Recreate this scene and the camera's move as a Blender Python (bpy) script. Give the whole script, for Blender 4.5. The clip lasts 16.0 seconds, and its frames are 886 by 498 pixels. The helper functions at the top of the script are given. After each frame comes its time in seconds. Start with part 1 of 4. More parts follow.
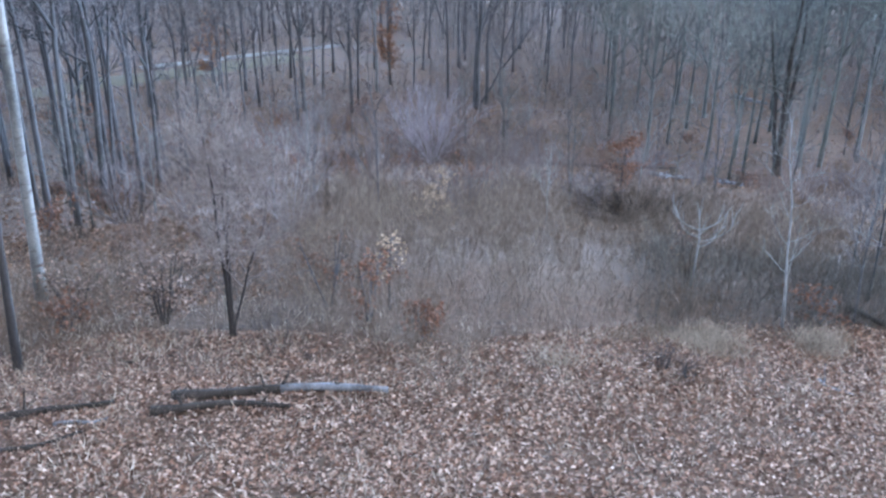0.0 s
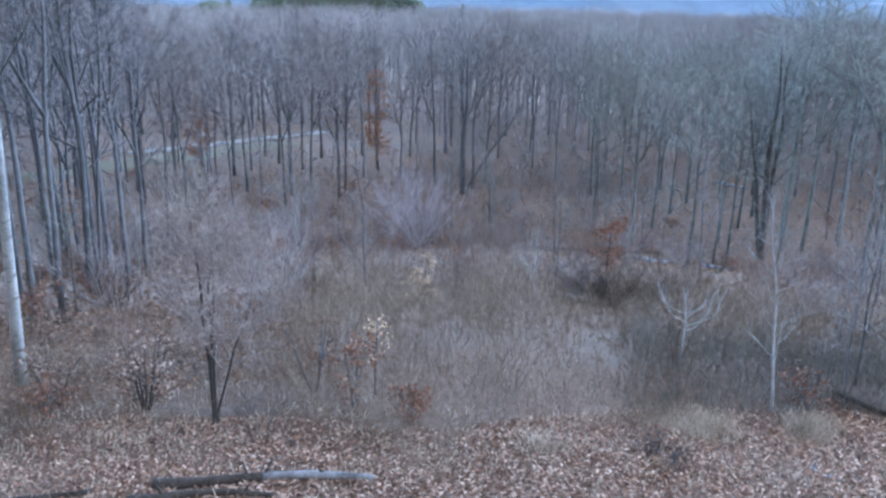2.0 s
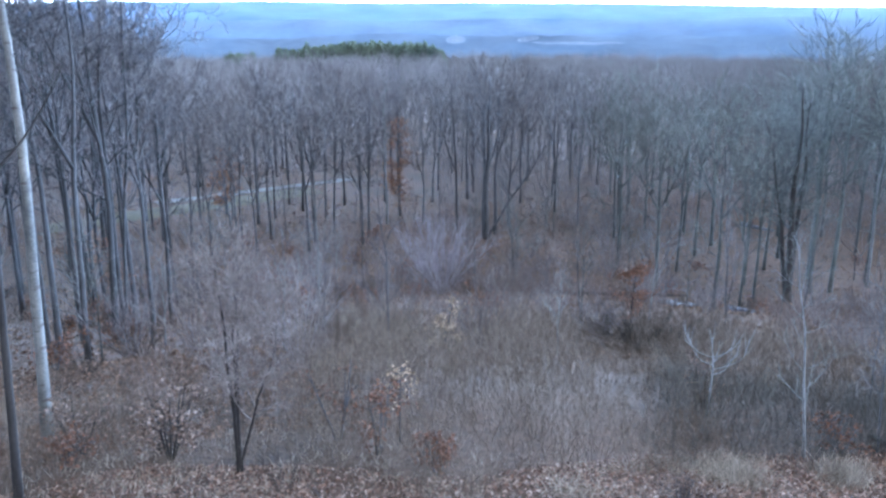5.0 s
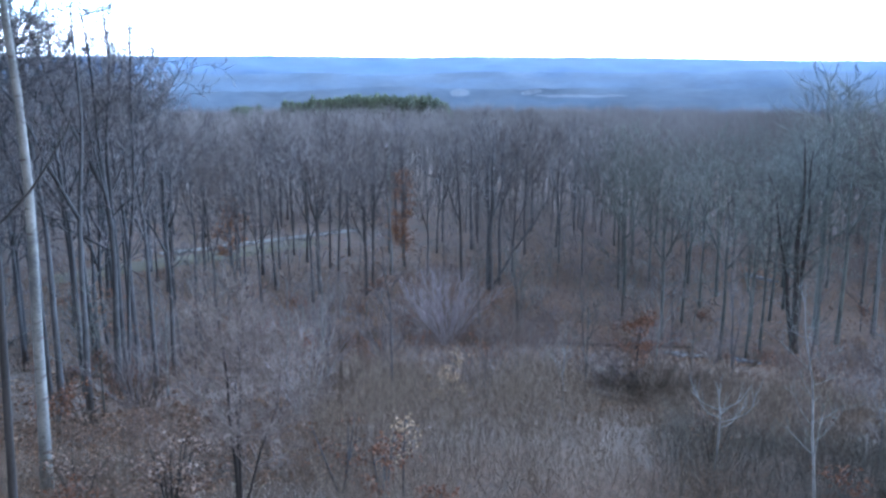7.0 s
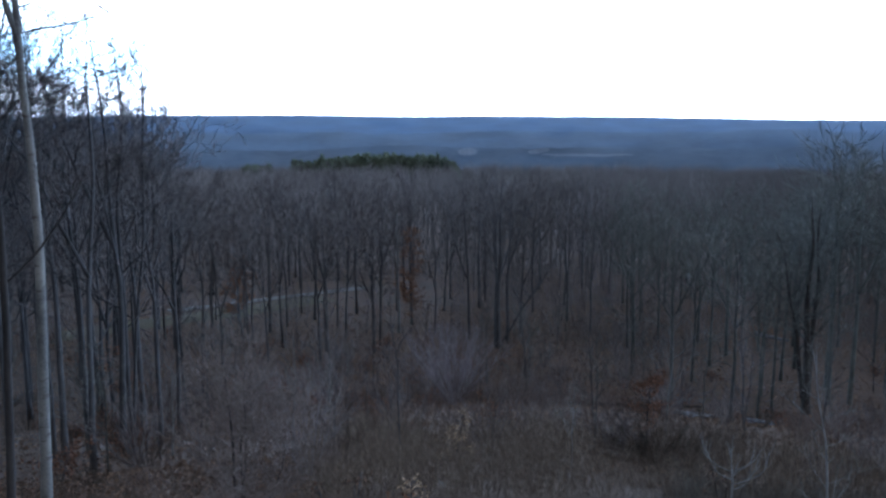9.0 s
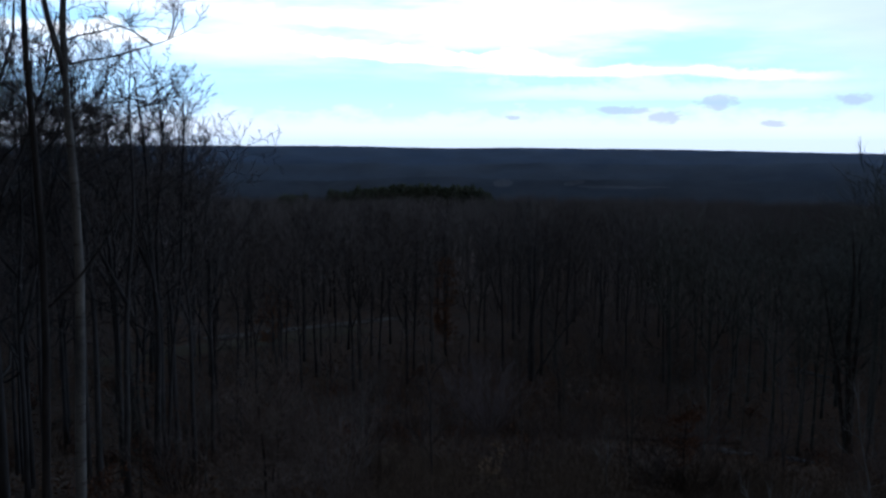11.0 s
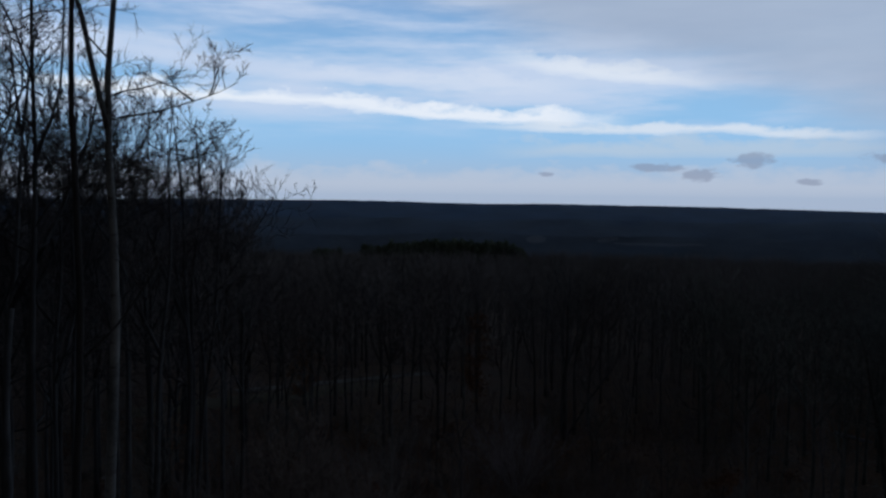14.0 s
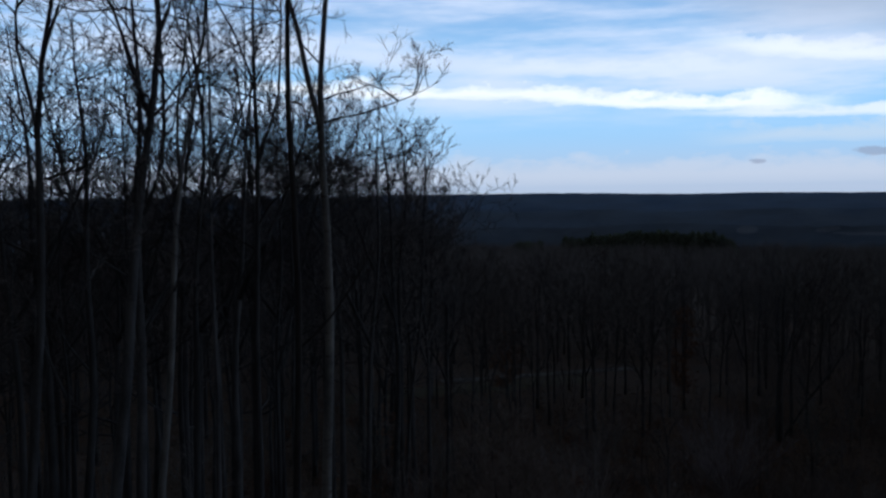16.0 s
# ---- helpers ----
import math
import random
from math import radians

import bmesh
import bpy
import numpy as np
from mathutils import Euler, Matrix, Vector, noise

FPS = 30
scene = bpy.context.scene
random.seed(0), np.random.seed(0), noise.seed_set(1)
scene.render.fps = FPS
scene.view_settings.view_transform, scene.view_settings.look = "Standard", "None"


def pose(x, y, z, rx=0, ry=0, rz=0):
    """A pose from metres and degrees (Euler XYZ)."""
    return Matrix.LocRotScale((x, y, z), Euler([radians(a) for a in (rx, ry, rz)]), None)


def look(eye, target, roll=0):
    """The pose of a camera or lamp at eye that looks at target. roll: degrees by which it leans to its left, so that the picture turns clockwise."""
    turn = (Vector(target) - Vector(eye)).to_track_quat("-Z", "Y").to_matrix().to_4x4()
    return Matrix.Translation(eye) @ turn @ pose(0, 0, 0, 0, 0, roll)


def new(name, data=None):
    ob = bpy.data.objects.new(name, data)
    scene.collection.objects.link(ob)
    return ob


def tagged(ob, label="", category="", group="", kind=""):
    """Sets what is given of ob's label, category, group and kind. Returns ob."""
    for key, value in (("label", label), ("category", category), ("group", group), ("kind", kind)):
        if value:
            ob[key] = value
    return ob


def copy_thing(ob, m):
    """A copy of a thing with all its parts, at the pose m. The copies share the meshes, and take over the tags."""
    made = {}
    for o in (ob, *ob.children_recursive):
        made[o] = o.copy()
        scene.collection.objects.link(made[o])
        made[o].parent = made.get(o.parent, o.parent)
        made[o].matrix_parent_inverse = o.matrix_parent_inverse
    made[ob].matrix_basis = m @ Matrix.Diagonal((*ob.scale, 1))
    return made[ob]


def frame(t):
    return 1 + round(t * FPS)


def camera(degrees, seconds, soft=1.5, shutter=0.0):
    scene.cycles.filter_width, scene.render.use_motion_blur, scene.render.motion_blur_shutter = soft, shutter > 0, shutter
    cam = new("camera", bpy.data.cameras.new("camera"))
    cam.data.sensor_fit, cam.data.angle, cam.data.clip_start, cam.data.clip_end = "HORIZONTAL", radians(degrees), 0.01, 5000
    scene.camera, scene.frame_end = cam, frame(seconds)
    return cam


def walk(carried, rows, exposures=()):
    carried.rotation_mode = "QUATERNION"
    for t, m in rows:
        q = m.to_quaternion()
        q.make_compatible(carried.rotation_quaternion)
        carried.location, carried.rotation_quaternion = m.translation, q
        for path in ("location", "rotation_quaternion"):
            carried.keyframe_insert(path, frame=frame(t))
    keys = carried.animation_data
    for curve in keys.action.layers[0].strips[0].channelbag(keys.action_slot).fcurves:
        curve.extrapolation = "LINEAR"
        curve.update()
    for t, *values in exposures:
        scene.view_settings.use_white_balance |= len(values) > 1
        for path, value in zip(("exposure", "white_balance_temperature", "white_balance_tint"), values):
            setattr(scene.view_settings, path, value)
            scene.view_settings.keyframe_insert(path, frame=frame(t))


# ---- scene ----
EYE = Vector((0.0, 0.0, 7.7))
cam = camera(53.2, 16.0, soft=2.6)


def view(yaw, pitch, roll):
    """The camera's pose on its stand: degrees to the left, upwards, and of lean."""
    a, e = radians(yaw), radians(pitch)
    way = Vector((-math.sin(a) * math.cos(e), math.cos(a) * math.cos(e), math.sin(e)))
    return look(EYE, EYE + way * 10, roll)


PATH = [
    (0, 7.353, -23.954, 0.669),
    (0.5, 7.528, -22.135, 0.343),
    (1, 7.112, -20.852, 0.621),
    (1.5, 6.679, -19.555, 0.786),
    (2, 6.508, -18.510, 0.974),
    (2.5, 6.715, -17.433, 0.955),
    (3, 6.600, -16.877, 0.757),
    (3.5, 7.172, -16.361, 0.225),
    (3.7, 7.525, -16.161, 0.151),
    (5.8, 8.131, -14.451, -0.117),
    (6, 8.083, -13.847, -0.140),
    (6.5, 8.093, -13.079, -0.073),
    (7, 8.363, -12.283, -0.192),
    (7.5, 8.573, -11.533, -0.133),
    (8, 8.646, -10.295, 0.172),
    (8.5, 8.476, -9.140, 0.063),
    (9, 8.863, -8.538, -0.173),
    (9.2, 8.802, -8.385, 0.085),
    (11.3, 11.219, -5.813, 0.164),
    (11.5, 10.872, -5.275, 0.384),
    (12, 10.608, -4.315, 0.461),
    (12.5, 10.810, -3.418, 0.415),
    (13, 10.779, -3.105, 0.658),
    (13.5, 10.843, -2.922, 0.695),
    (14, 13.256, -2.980, 0.626),
    (14.5, 16.246, -2.874, 0.834),
    (15, 19.788, -2.899, -0.190),
    (15.5, 23.971, -2.881, -0.575),
    (16, 26.252, -3.418, -0.671),
]
EXPOSURES = [(0.0, 5.75, 6000, 8), (3.5, 5.7, 5650, 6), (5.8, 5.55, 5650, 6), (7.0, 5.15, 5650, 6), (7.5, 4.75, 5700, 6), (8.0, 4.6, 5800, 6), (8.5, 4.35, 5900, 6), (9.0, 3.6, 6000, 7), (9.2, 3.35, 6000, 7), (11.3, 0.7, 6450, 9), (12.5, 0.05, 6500, 9), (14.5, -0.03, 6500, 8), (15.5, 0.03, 6450, 8), (16.0, 0.26, 6450, 8)]

walk(cam, [(t, view(a, e, r)) for t, a, e, r in PATH], exposures=EXPOSURES)

# ---------------------------------------------------------------- sky and sun
world = bpy.data.worlds.new("dusk_sky")
scene.world = world
world.use_nodes = True
wt = world.node_tree
wt.nodes.clear()


def wn(kind, **sets):
    n = wt.nodes.new(kind)
    for k, v in sets.items():
        n.inputs[k].default_value = v
    return n


def wm(op, a, b=0.0, c=0.0, clamp=False):
    n = wt.nodes.new("ShaderNodeMath")
    n.operation, n.use_clamp = op, clamp
    for i, v in enumerate((a, b, c)):
        if isinstance(v, (int, float)):
            n.inputs[i].default_value = v
        else:
            wt.links.new(v, n.inputs[i])
    return n.outputs[0]


def wmix(f, a, b):
    n = wt.nodes.new("ShaderNodeMix")
    n.data_type = "RGBA"
    for i, v in ((0, f), (6, a), (7, b)):
        if isinstance(v, (int, float)):
            n.inputs[i].default_value = v
        elif isinstance(v, tuple):
            n.inputs[i].default_value = (*v, 1)
        else:
            wt.links.new(v, n.inputs[i])
    return n.outputs[2]


def wstep(v, lo, hi):
    n = wt.nodes.new("ShaderNodeMapRange")
    n.interpolation_type = "SMOOTHSTEP"
    wt.links.new(v, n.inputs[0])
    n.inputs[1].default_value, n.inputs[2].default_value = lo, hi
    return n.outputs[0]


coord = wt.nodes.new("ShaderNodeTexCoord")
sep = wt.nodes.new("ShaderNodeSeparateXYZ")
wt.links.new(coord.outputs["Generated"], sep.inputs[0])
sx, sy, sz = sep.outputs
elev = wm("MULTIPLY", wm("ARCSINE", sz), 57.2958)
azim = wm("MULTIPLY", wm("ARCTAN2", wm("MULTIPLY", sx, -1.0), sy), 57.2958)


def wnoise(scale, stretch, detail=5.0, rough=0.55, shift=0.0):
    m = wt.nodes.new("ShaderNodeMapping")
    m.inputs["Scale"].default_value = (1, 1, stretch)
    m.inputs["Location"].default_value = (shift, shift * 0.7, shift * 0.3)
    m.inputs["Rotation"].default_value = (0, 0.05, 0)
    wt.links.new(coord.outputs["Generated"], m.inputs[0])
    n = wn("ShaderNodeTexNoise", Scale=scale, Detail=detail, Roughness=rough)
    wt.links.new(m.outputs[0], n.inputs["Vector"])
    return n.outputs["Fac"]


sky = wt.nodes.new("ShaderNodeTexSky")
sky.sky_type, sky.sun_disc = "NISHITA", False
sky.sun_elevation, sky.sun_rotation = radians(9), radians(150)
sky.dust_density = 1.5
dim = wt.nodes.new("ShaderNodeVectorMath")
dim.operation = "SCALE"
wt.links.new(sky.outputs[0], dim.inputs[0])
dim.inputs["Scale"].default_value = 0.05

low = wmix(wstep(elev, 0.0, 4.5), (0.45, 0.55, 0.74), (0.31, 0.59, 0.95))
high = wmix(wstep(elev, 5.0, 16.0), low, (0.20, 0.38, 0.72))
clear = wmix(0.15, high, dim.outputs[0])
# thin streaked cloud
streak = wstep(wnoise(3.2, 7.0, 6.0, 0.58, 2.3), 0.36, 0.62)
streak = wm("MULTIPLY", streak, wstep(elev, 3.2, 6.5))
c1 = wmix(wm("MULTIPLY", streak, 0.85), clear, (0.60, 0.69, 0.88))
fine = wnoise(9.0, 4.0, 6.0, 0.6, 5.1)
billow = wnoise(26.0, 2.2, 5.0, 0.6, 1.7)


def band(e0, slope, az0, width, a_lo, a_hi, wob):
    """A long low cloud bank: height, slope along the horizon, thickness, its two ends."""
    line = wm("MULTIPLY_ADD", wm("SUBTRACT", azim, az0), slope, e0)
    off = wm("SUBTRACT", wm("SUBTRACT", elev, line), wm("MULTIPLY", wm("SUBTRACT", fine, 0.5), wob))
    crest = wm("MULTIPLY", wm("SUBTRACT", billow, 0.42, clamp=True), 3.2 * width)
    above = wm("DIVIDE", wm("MAXIMUM", wm("SUBTRACT", off, crest), 0.0), 0.7 * width)
    below = wm("DIVIDE", wm("MAXIMUM", wm("MULTIPLY", off, -1.0), 0.0), 0.55 * width)
    prof = wm("SUBTRACT", 1.0, wm("ADD", above, below), clamp=True)
    ends = wm("MULTIPLY", wstep(azim, a_lo - 4, a_lo + 3), wm("SUBTRACT", 1.0, wstep(azim, a_hi - 3, a_hi + 4)))
    return wm("MULTIPLY", wm("POWER", prof, 0.6), ends)


c2 = wmix(band(5.6, 0.05, 10.7, 0.7, 4.0, 38.0, 1.7), c1, (0.80, 0.86, 0.97))
c2 = wmix(wm("MULTIPLY", band(4.7, 0.03, 3.0, 0.5, -12.0, 9.0, 1.2), 0.8), c2, (0.74, 0.80, 0.90))
c2 = wmix(wm("MULTIPLY", band(7.6, 0.05, 14.0, 0.8, 7.0, 22.0, 2.0), 0.7), c2, (0.66, 0.74, 0.90))
c2 = wmix(wm("MULTIPLY", band(8.2, 0.12, 3.0, 0.8, -2.0, 8.0, 1.6), 0.85), c2, (0.76, 0.82, 0.93))
c2 = wmix(wm("MULTIPLY", band(3.4, 0.0, 0.0, 0.8, -14.0, 8.0, 1.0), 0.45), c2, (0.60, 0.64, 0.70))
c2 = wmix(wm("MULTIPLY", band(1.2, 0.0, 10.0, 1.2, -30.0, 60.0, 0.3), 0.45), c2, (0.57, 0.60, 0.70))
# the grey sheet that covers the upper sky
edge = wm("SUBTRACT", wm("MULTIPLY_ADD", wm("SUBTRACT", wnoise(2.2, 3.0, 5.0, 0.6, 8.4), 0.5), 9.0, elev), wm("MULTIPLY_ADD", azim, 0.36, 8.0))
grey = wmix(wnoise(5.0, 5.0, 4.0, 0.55, 3.3), (0.30, 0.385, 0.55), (0.43, 0.52, 0.68))
c3 = wmix(wm("MULTIPLY", wstep(edge, -2.5, 4.0), 0.94), c2, grey)


def puff(az0, e0, wa, we):
    """A small dark cloud scrap near the horizon."""
    u = wm("DIVIDE", wm("SUBTRACT", azim, az0), wa)
    v = wm("DIVIDE", wm("SUBTRACT", elev, e0), we)
    r = wm("ADD", wm("MULTIPLY", u, u), wm("MULTIPLY", v, v))
    r = wm("ADD", r, wm("MULTIPLY", wm("SUBTRACT", wnoise(46.0, 2.5, 5.0, 0.65, az0), 0.5), 4.5))
    return wm("SUBTRACT", 1.0, wstep(r, 0.25, 1.2))


for scrap in ((-0.2, 2.35, 1.6, 0.3), (-2.9, 1.9, 1.5, 0.45), (-6.1, 2.8, 1.6, 0.45), (-13.4, 2.9, 1.4, 0.35), (-9.2, 1.5, 0.8, 0.2), (6.7, 1.9, 0.5, 0.15)):
    c3 = wmix(wm("MULTIPLY", puff(*scrap), 0.6), c3, (0.24, 0.28, 0.40))
# overhead and behind, out of view, the sky is dimmed to darken the land
c4 = wmix(wstep(elev, 12.0, 34.0), c3, (0.0165, 0.0188, 0.0228))
c4 = wmix(wstep(wm("ABSOLUTE", azim), 65.0, 120.0), c4, (0.0165, 0.0188, 0.0228))
c5 = wmix(wstep(elev, -2.0, -0.5), (0.012, 0.012, 0.014), c4)
bg = wn("ShaderNodeBackground", Strength=1.0)
wt.links.new(c5, bg.inputs[0])
wo = wt.nodes.new("ShaderNodeOutputWorld")
wt.links.new(bg.outputs[0], wo.inputs[0])

sun = new("sun", bpy.data.lights.new("sun", "SUN"))
sun.data.energy, sun.data.angle, sun.data.color = 0.037, radians(25), (1.0, 0.93, 0.86)
sun.matrix_world = look((20, -35, 26), (0, 0, 0))

# ---------------------------------------------------------------- materials


def material(name, a, b, scale=6.0, fine_scale=40.0, rough=0.9, bump=0.3, vary="", stretch=(1, 1, 1), spread=0.5, third=None):
    """Two colours mixed by coarse and fine noise, with relief; vary: 'island' or 'object' shifts brightness from piece to piece."""
    m = bpy.data.materials.new(name)
    m.use_nodes = True
    t = m.node_tree
    p = t.nodes["Principled BSDF"]
    p.inputs["Roughness"].default_value = rough
    p.inputs["Specular IOR Level"].default_value = 0.25
    co = t.nodes.new("ShaderNodeTexCoord")
    mp = t.nodes.new("ShaderNodeMapping")
    mp.inputs["Scale"].default_value = stretch
    t.links.new(co.outputs["Object"], mp.inputs[0])
    big, small = t.nodes.new("ShaderNodeTexNoise"), t.nodes.new("ShaderNodeTexNoise")
    big.inputs["Scale"].default_value, big.inputs["Detail"].default_value = scale, 4
    small.inputs["Scale"].default_value, small.inputs["Detail"].default_value = fine_scale, 3
    for n in (big, small):
        t.links.new(mp.outputs[0], n.inputs["Vector"])
    add = t.nodes.new("ShaderNodeMath")
    add.operation = "MULTIPLY_ADD"
    t.links.new(small.outputs["Fac"], add.inputs[0])
    add.inputs[1].default_value = 0.5
    t.links.new(big.outputs["Fac"], add.inputs[2])
    ramp = t.nodes.new("ShaderNodeValToRGB")
    ramp.color_ramp.elements[0].position, ramp.color_ramp.elements[1].position = 0.55, 0.95
    ramp.color_ramp.elements[0].color, ramp.color_ramp.elements[1].color = (*a, 1), (*b, 1)
    t.links.new(add.outputs[0], ramp.inputs[0])
    colour = ramp.outputs[0]
    if vary:
        src = t.nodes.new("ShaderNodeNewGeometry") if vary == "island" else t.nodes.new("ShaderNodeObjectInfo")
        rnd = src.outputs["Random Per Island"] if vary == "island" else src.outputs["Random"]
        if third:
            mx = t.nodes.new("ShaderNodeMix")
            mx.data_type = "RGBA"
            pick = t.nodes.new("ShaderNodeValToRGB")
            e = pick.color_ramp.elements
            e[0].position, e[1].position = 0.0, 1.0
            e[0].color, e[1].color = (*a, 1), (*third, 1)
            mid = e.new(0.5)
            mid.color = (*b, 1)
            t.links.new(rnd, pick.inputs[0])
            mx.inputs[0].default_value = 0.8
            t.links.new(colour, mx.inputs[6])
            t.links.new(pick.outputs[0], mx.inputs[7])
            colour = mx.outputs[2]
        hsv = t.nodes.new("ShaderNodeHueSaturation")
        mr = t.nodes.new("ShaderNodeMapRange")
        mr.inputs[3].default_value, mr.inputs[4].default_value = 1 - spread, 1 + spread
        if third:
            w = t.nodes.new("ShaderNodeMath")
            w.operation = "FRACT"
            k = t.nodes.new("ShaderNodeMath")
            k.operation = "MULTIPLY"
            k.inputs[1].default_value = 17.31
            t.links.new(rnd, k.inputs[0])
            t.links.new(k.outputs[0], w.inputs[0])
            rnd = w.outputs[0]
        t.links.new(rnd, mr.inputs[0])
        t.links.new(mr.outputs[0], hsv.inputs["Value"])
        t.links.new(colour, hsv.inputs["Color"])
        colour = hsv.outputs[0]
    t.links.new(colour, p.inputs["Base Color"])
    if bump:
        bn = t.nodes.new("ShaderNodeBump")
        bn.inputs["Strength"].default_value, bn.inputs["Distance"].default_value = bump, 0.02
        t.links.new(add.outputs[0], bn.inputs["Height"])
        t.links.new(bn.outputs[0], p.inputs["Normal"])
    return m


BARK = material("grey_brown_bark", (0.036, 0.038, 0.043), (0.098, 0.102, 0.112), 3, 30, vary="object", stretch=(1, 1, 0.25), spread=0.35)
BARK_DARK = material("dark_bark", (0.018, 0.017, 0.018), (0.055, 0.05, 0.05), 3, 30, stretch=(1, 1, 0.25))
BARK_GREEN = material("lichen_bark", (0.046, 0.053, 0.053), (0.120, 0.134, 0.131), 2, 24, vary="object", stretch=(1, 1, 0.3), spread=0.3)
BARK_PALE = material("pale_bark", (0.10, 0.105, 0.11), (0.23, 0.235, 0.24), 3, 26, stretch=(1, 1, 0.5))
TWIG = material("mauve_twigs", (0.112, 0.100, 0.104), (0.196, 0.177, 0.184), 1.5, 20, bump=0, vary="object", spread=0.3)
TWIG_GREEN = material("lichen_twigs", (0.112, 0.118, 0.114), (0.205, 0.215, 0.207), 1.5, 20, bump=0, vary="object", spread=0.25)
TWIG_PALE = material("pale_twigs", (0.130, 0.105, 0.096), (0.220, 0.183, 0.172), 1.5, 20, bump=0)
BRUSH = material("brush_stems", (0.078, 0.058, 0.044), (0.150, 0.117, 0.091), 0.25, 3, bump=0, vary="island", spread=0.55, third=(0.255, 0.208, 0.172))
BRUSH_MAUVE = material("brush_mauve", (0.085, 0.060, 0.051), (0.150, 0.112, 0.100), 0.25, 3, bump=0, vary="island", spread=0.5)
BRUSH_DARK = material("brush_dark", (0.035, 0.03, 0.027), (0.07, 0.055, 0.05), 0.6, 6, bump=0, vary="island", spread=0.4)
BRUSH_GREY = material("brush_grey", (0.070, 0.066, 0.060), (0.140, 0.133, 0.122), 0.25, 3, bump=0, vary="island", spread=0.5)
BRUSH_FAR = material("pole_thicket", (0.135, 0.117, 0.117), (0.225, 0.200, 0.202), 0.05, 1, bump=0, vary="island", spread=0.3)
STRAW = material("dead_grass", (0.24, 0.20, 0.165), (0.46, 0.395, 0.33), 0.8, 8, bump=0, vary="island", spread=0.6)
LITTER = material("fallen_leaves", (0.060, 0.031, 0.023), (0.215, 0.130, 0.094), 0.7, 8, bump=0, vary="island", spread=0.6, third=(0.46, 0.365, 0.31))
WHITE_STEM = material("white_stems", (0.15, 0.155, 0.165), (0.30, 0.305, 0.32), 3, 26)
LITTER_WOODS = material("forest_floor_leaves", (0.052, 0.031, 0.021), (0.150, 0.090, 0.058), 0.05, 1, bump=0, vary="island", spread=0.5, third=(0.26, 0.175, 0.125))
LEAF_ORANGE = material("rust_leaves", (0.110, 0.056, 0.038), (0.215, 0.116, 0.078), 2, 20, bump=0, vary="island", spread=0.5)
LEAF_COPPER = material("copper_leaves", (0.15, 0.070, 0.036), (0.29, 0.145, 0.080), 2, 20, bump=0, vary="island", spread=0.4)
LEAF_TAN = material("tan_leaves", (0.30, 0.22, 0.15), (0.50, 0.38, 0.28), 2, 20, bump=0, vary="island", spread=0.35)
LEAF_DULL = material("dull_brown_leaves", (0.10, 0.065, 0.05), (0.22, 0.16, 0.13), 2, 20, bump=0, vary="island", spread=0.5, third=(0.21, 0.17, 0.155))
GRAVEL = material("pale_road_gravel", (0.06, 0.058, 0.055), (0.23, 0.23, 0.235), 0.07, 9, bump=0.4)
VERGE = material("short_grass", (0.062, 0.054, 0.032), (0.105, 0.092, 0.056), 0.3, 12)
# tone raised and evened out, so this colour carries some distance haze
FARWOOD = material("far_bare_woods_hazed", (0.095, 0.085, 0.085), (0.165, 0.149, 0.149), 0.012, 0.2, bump=0, vary="island", spread=0.12)
# lightened and blued: haze over the far pines is mixed into the green
NEEDLES = material("pine_needles_hazed", (0.050, 0.071, 0.055), (0.104, 0.127, 0.085), 0.03, 0.3, bump=0, vary="island", spread=0.25)
DEADWOOD = material("weathered_log", (0.015, 0.013, 0.012), (0.052, 0.046, 0.044), 2.5, 25, stretch=(1, 1, 1), bump=0.6)
LOG_PALE = material("barkless_log", (0.06, 0.065, 0.075), (0.25, 0.26, 0.30), 2.2, 25, stretch=(1, 1, 1), bump=0.4)


def ground_material():
    m = material("leaf_strewn_soil", (0.018, 0.012, 0.010), (0.115, 0.062, 0.036), 0.09, 1.2, bump=0.5)
    t = m.node_tree
    p = t.nodes["Principled BSDF"]
    base = p.inputs["Base Color"].links[0].from_socket
    co = t.nodes.new("ShaderNodeTexCoord")
    vor = t.nodes.new("ShaderNodeTexVoronoi")
    vor.inputs["Scale"].default_value = 9
    t.links.new(co.outputs["Object"], vor.inputs["Vector"])
    sepc = t.nodes.new("ShaderNodeSeparateColor")
    t.links.new(vor.outputs["Color"], sepc.inputs[0])
    ramp = t.nodes.new("ShaderNodeValToRGB")
    e = ramp.color_ramp.elements
    e[0].color, e[1].color = (0.025, 0.017, 0.012, 1), (0.15, 0.105, 0.075, 1)
    mid = e.new(0.55)
    mid.color = (0.075, 0.042, 0.026, 1)
    t.links.new(sepc.outputs[0], ramp.inputs[0])
    mx = t.nodes.new("ShaderNodeMix")
    mx.data_type = "RGBA"
    mx.inputs[0].default_value = 0.55
    t.links.new(base, mx.inputs[6])
    t.links.new(ramp.outputs[0], mx.inputs[7])
    t.links.new(mx.outputs[2], p.inputs["Base Color"])
    return m


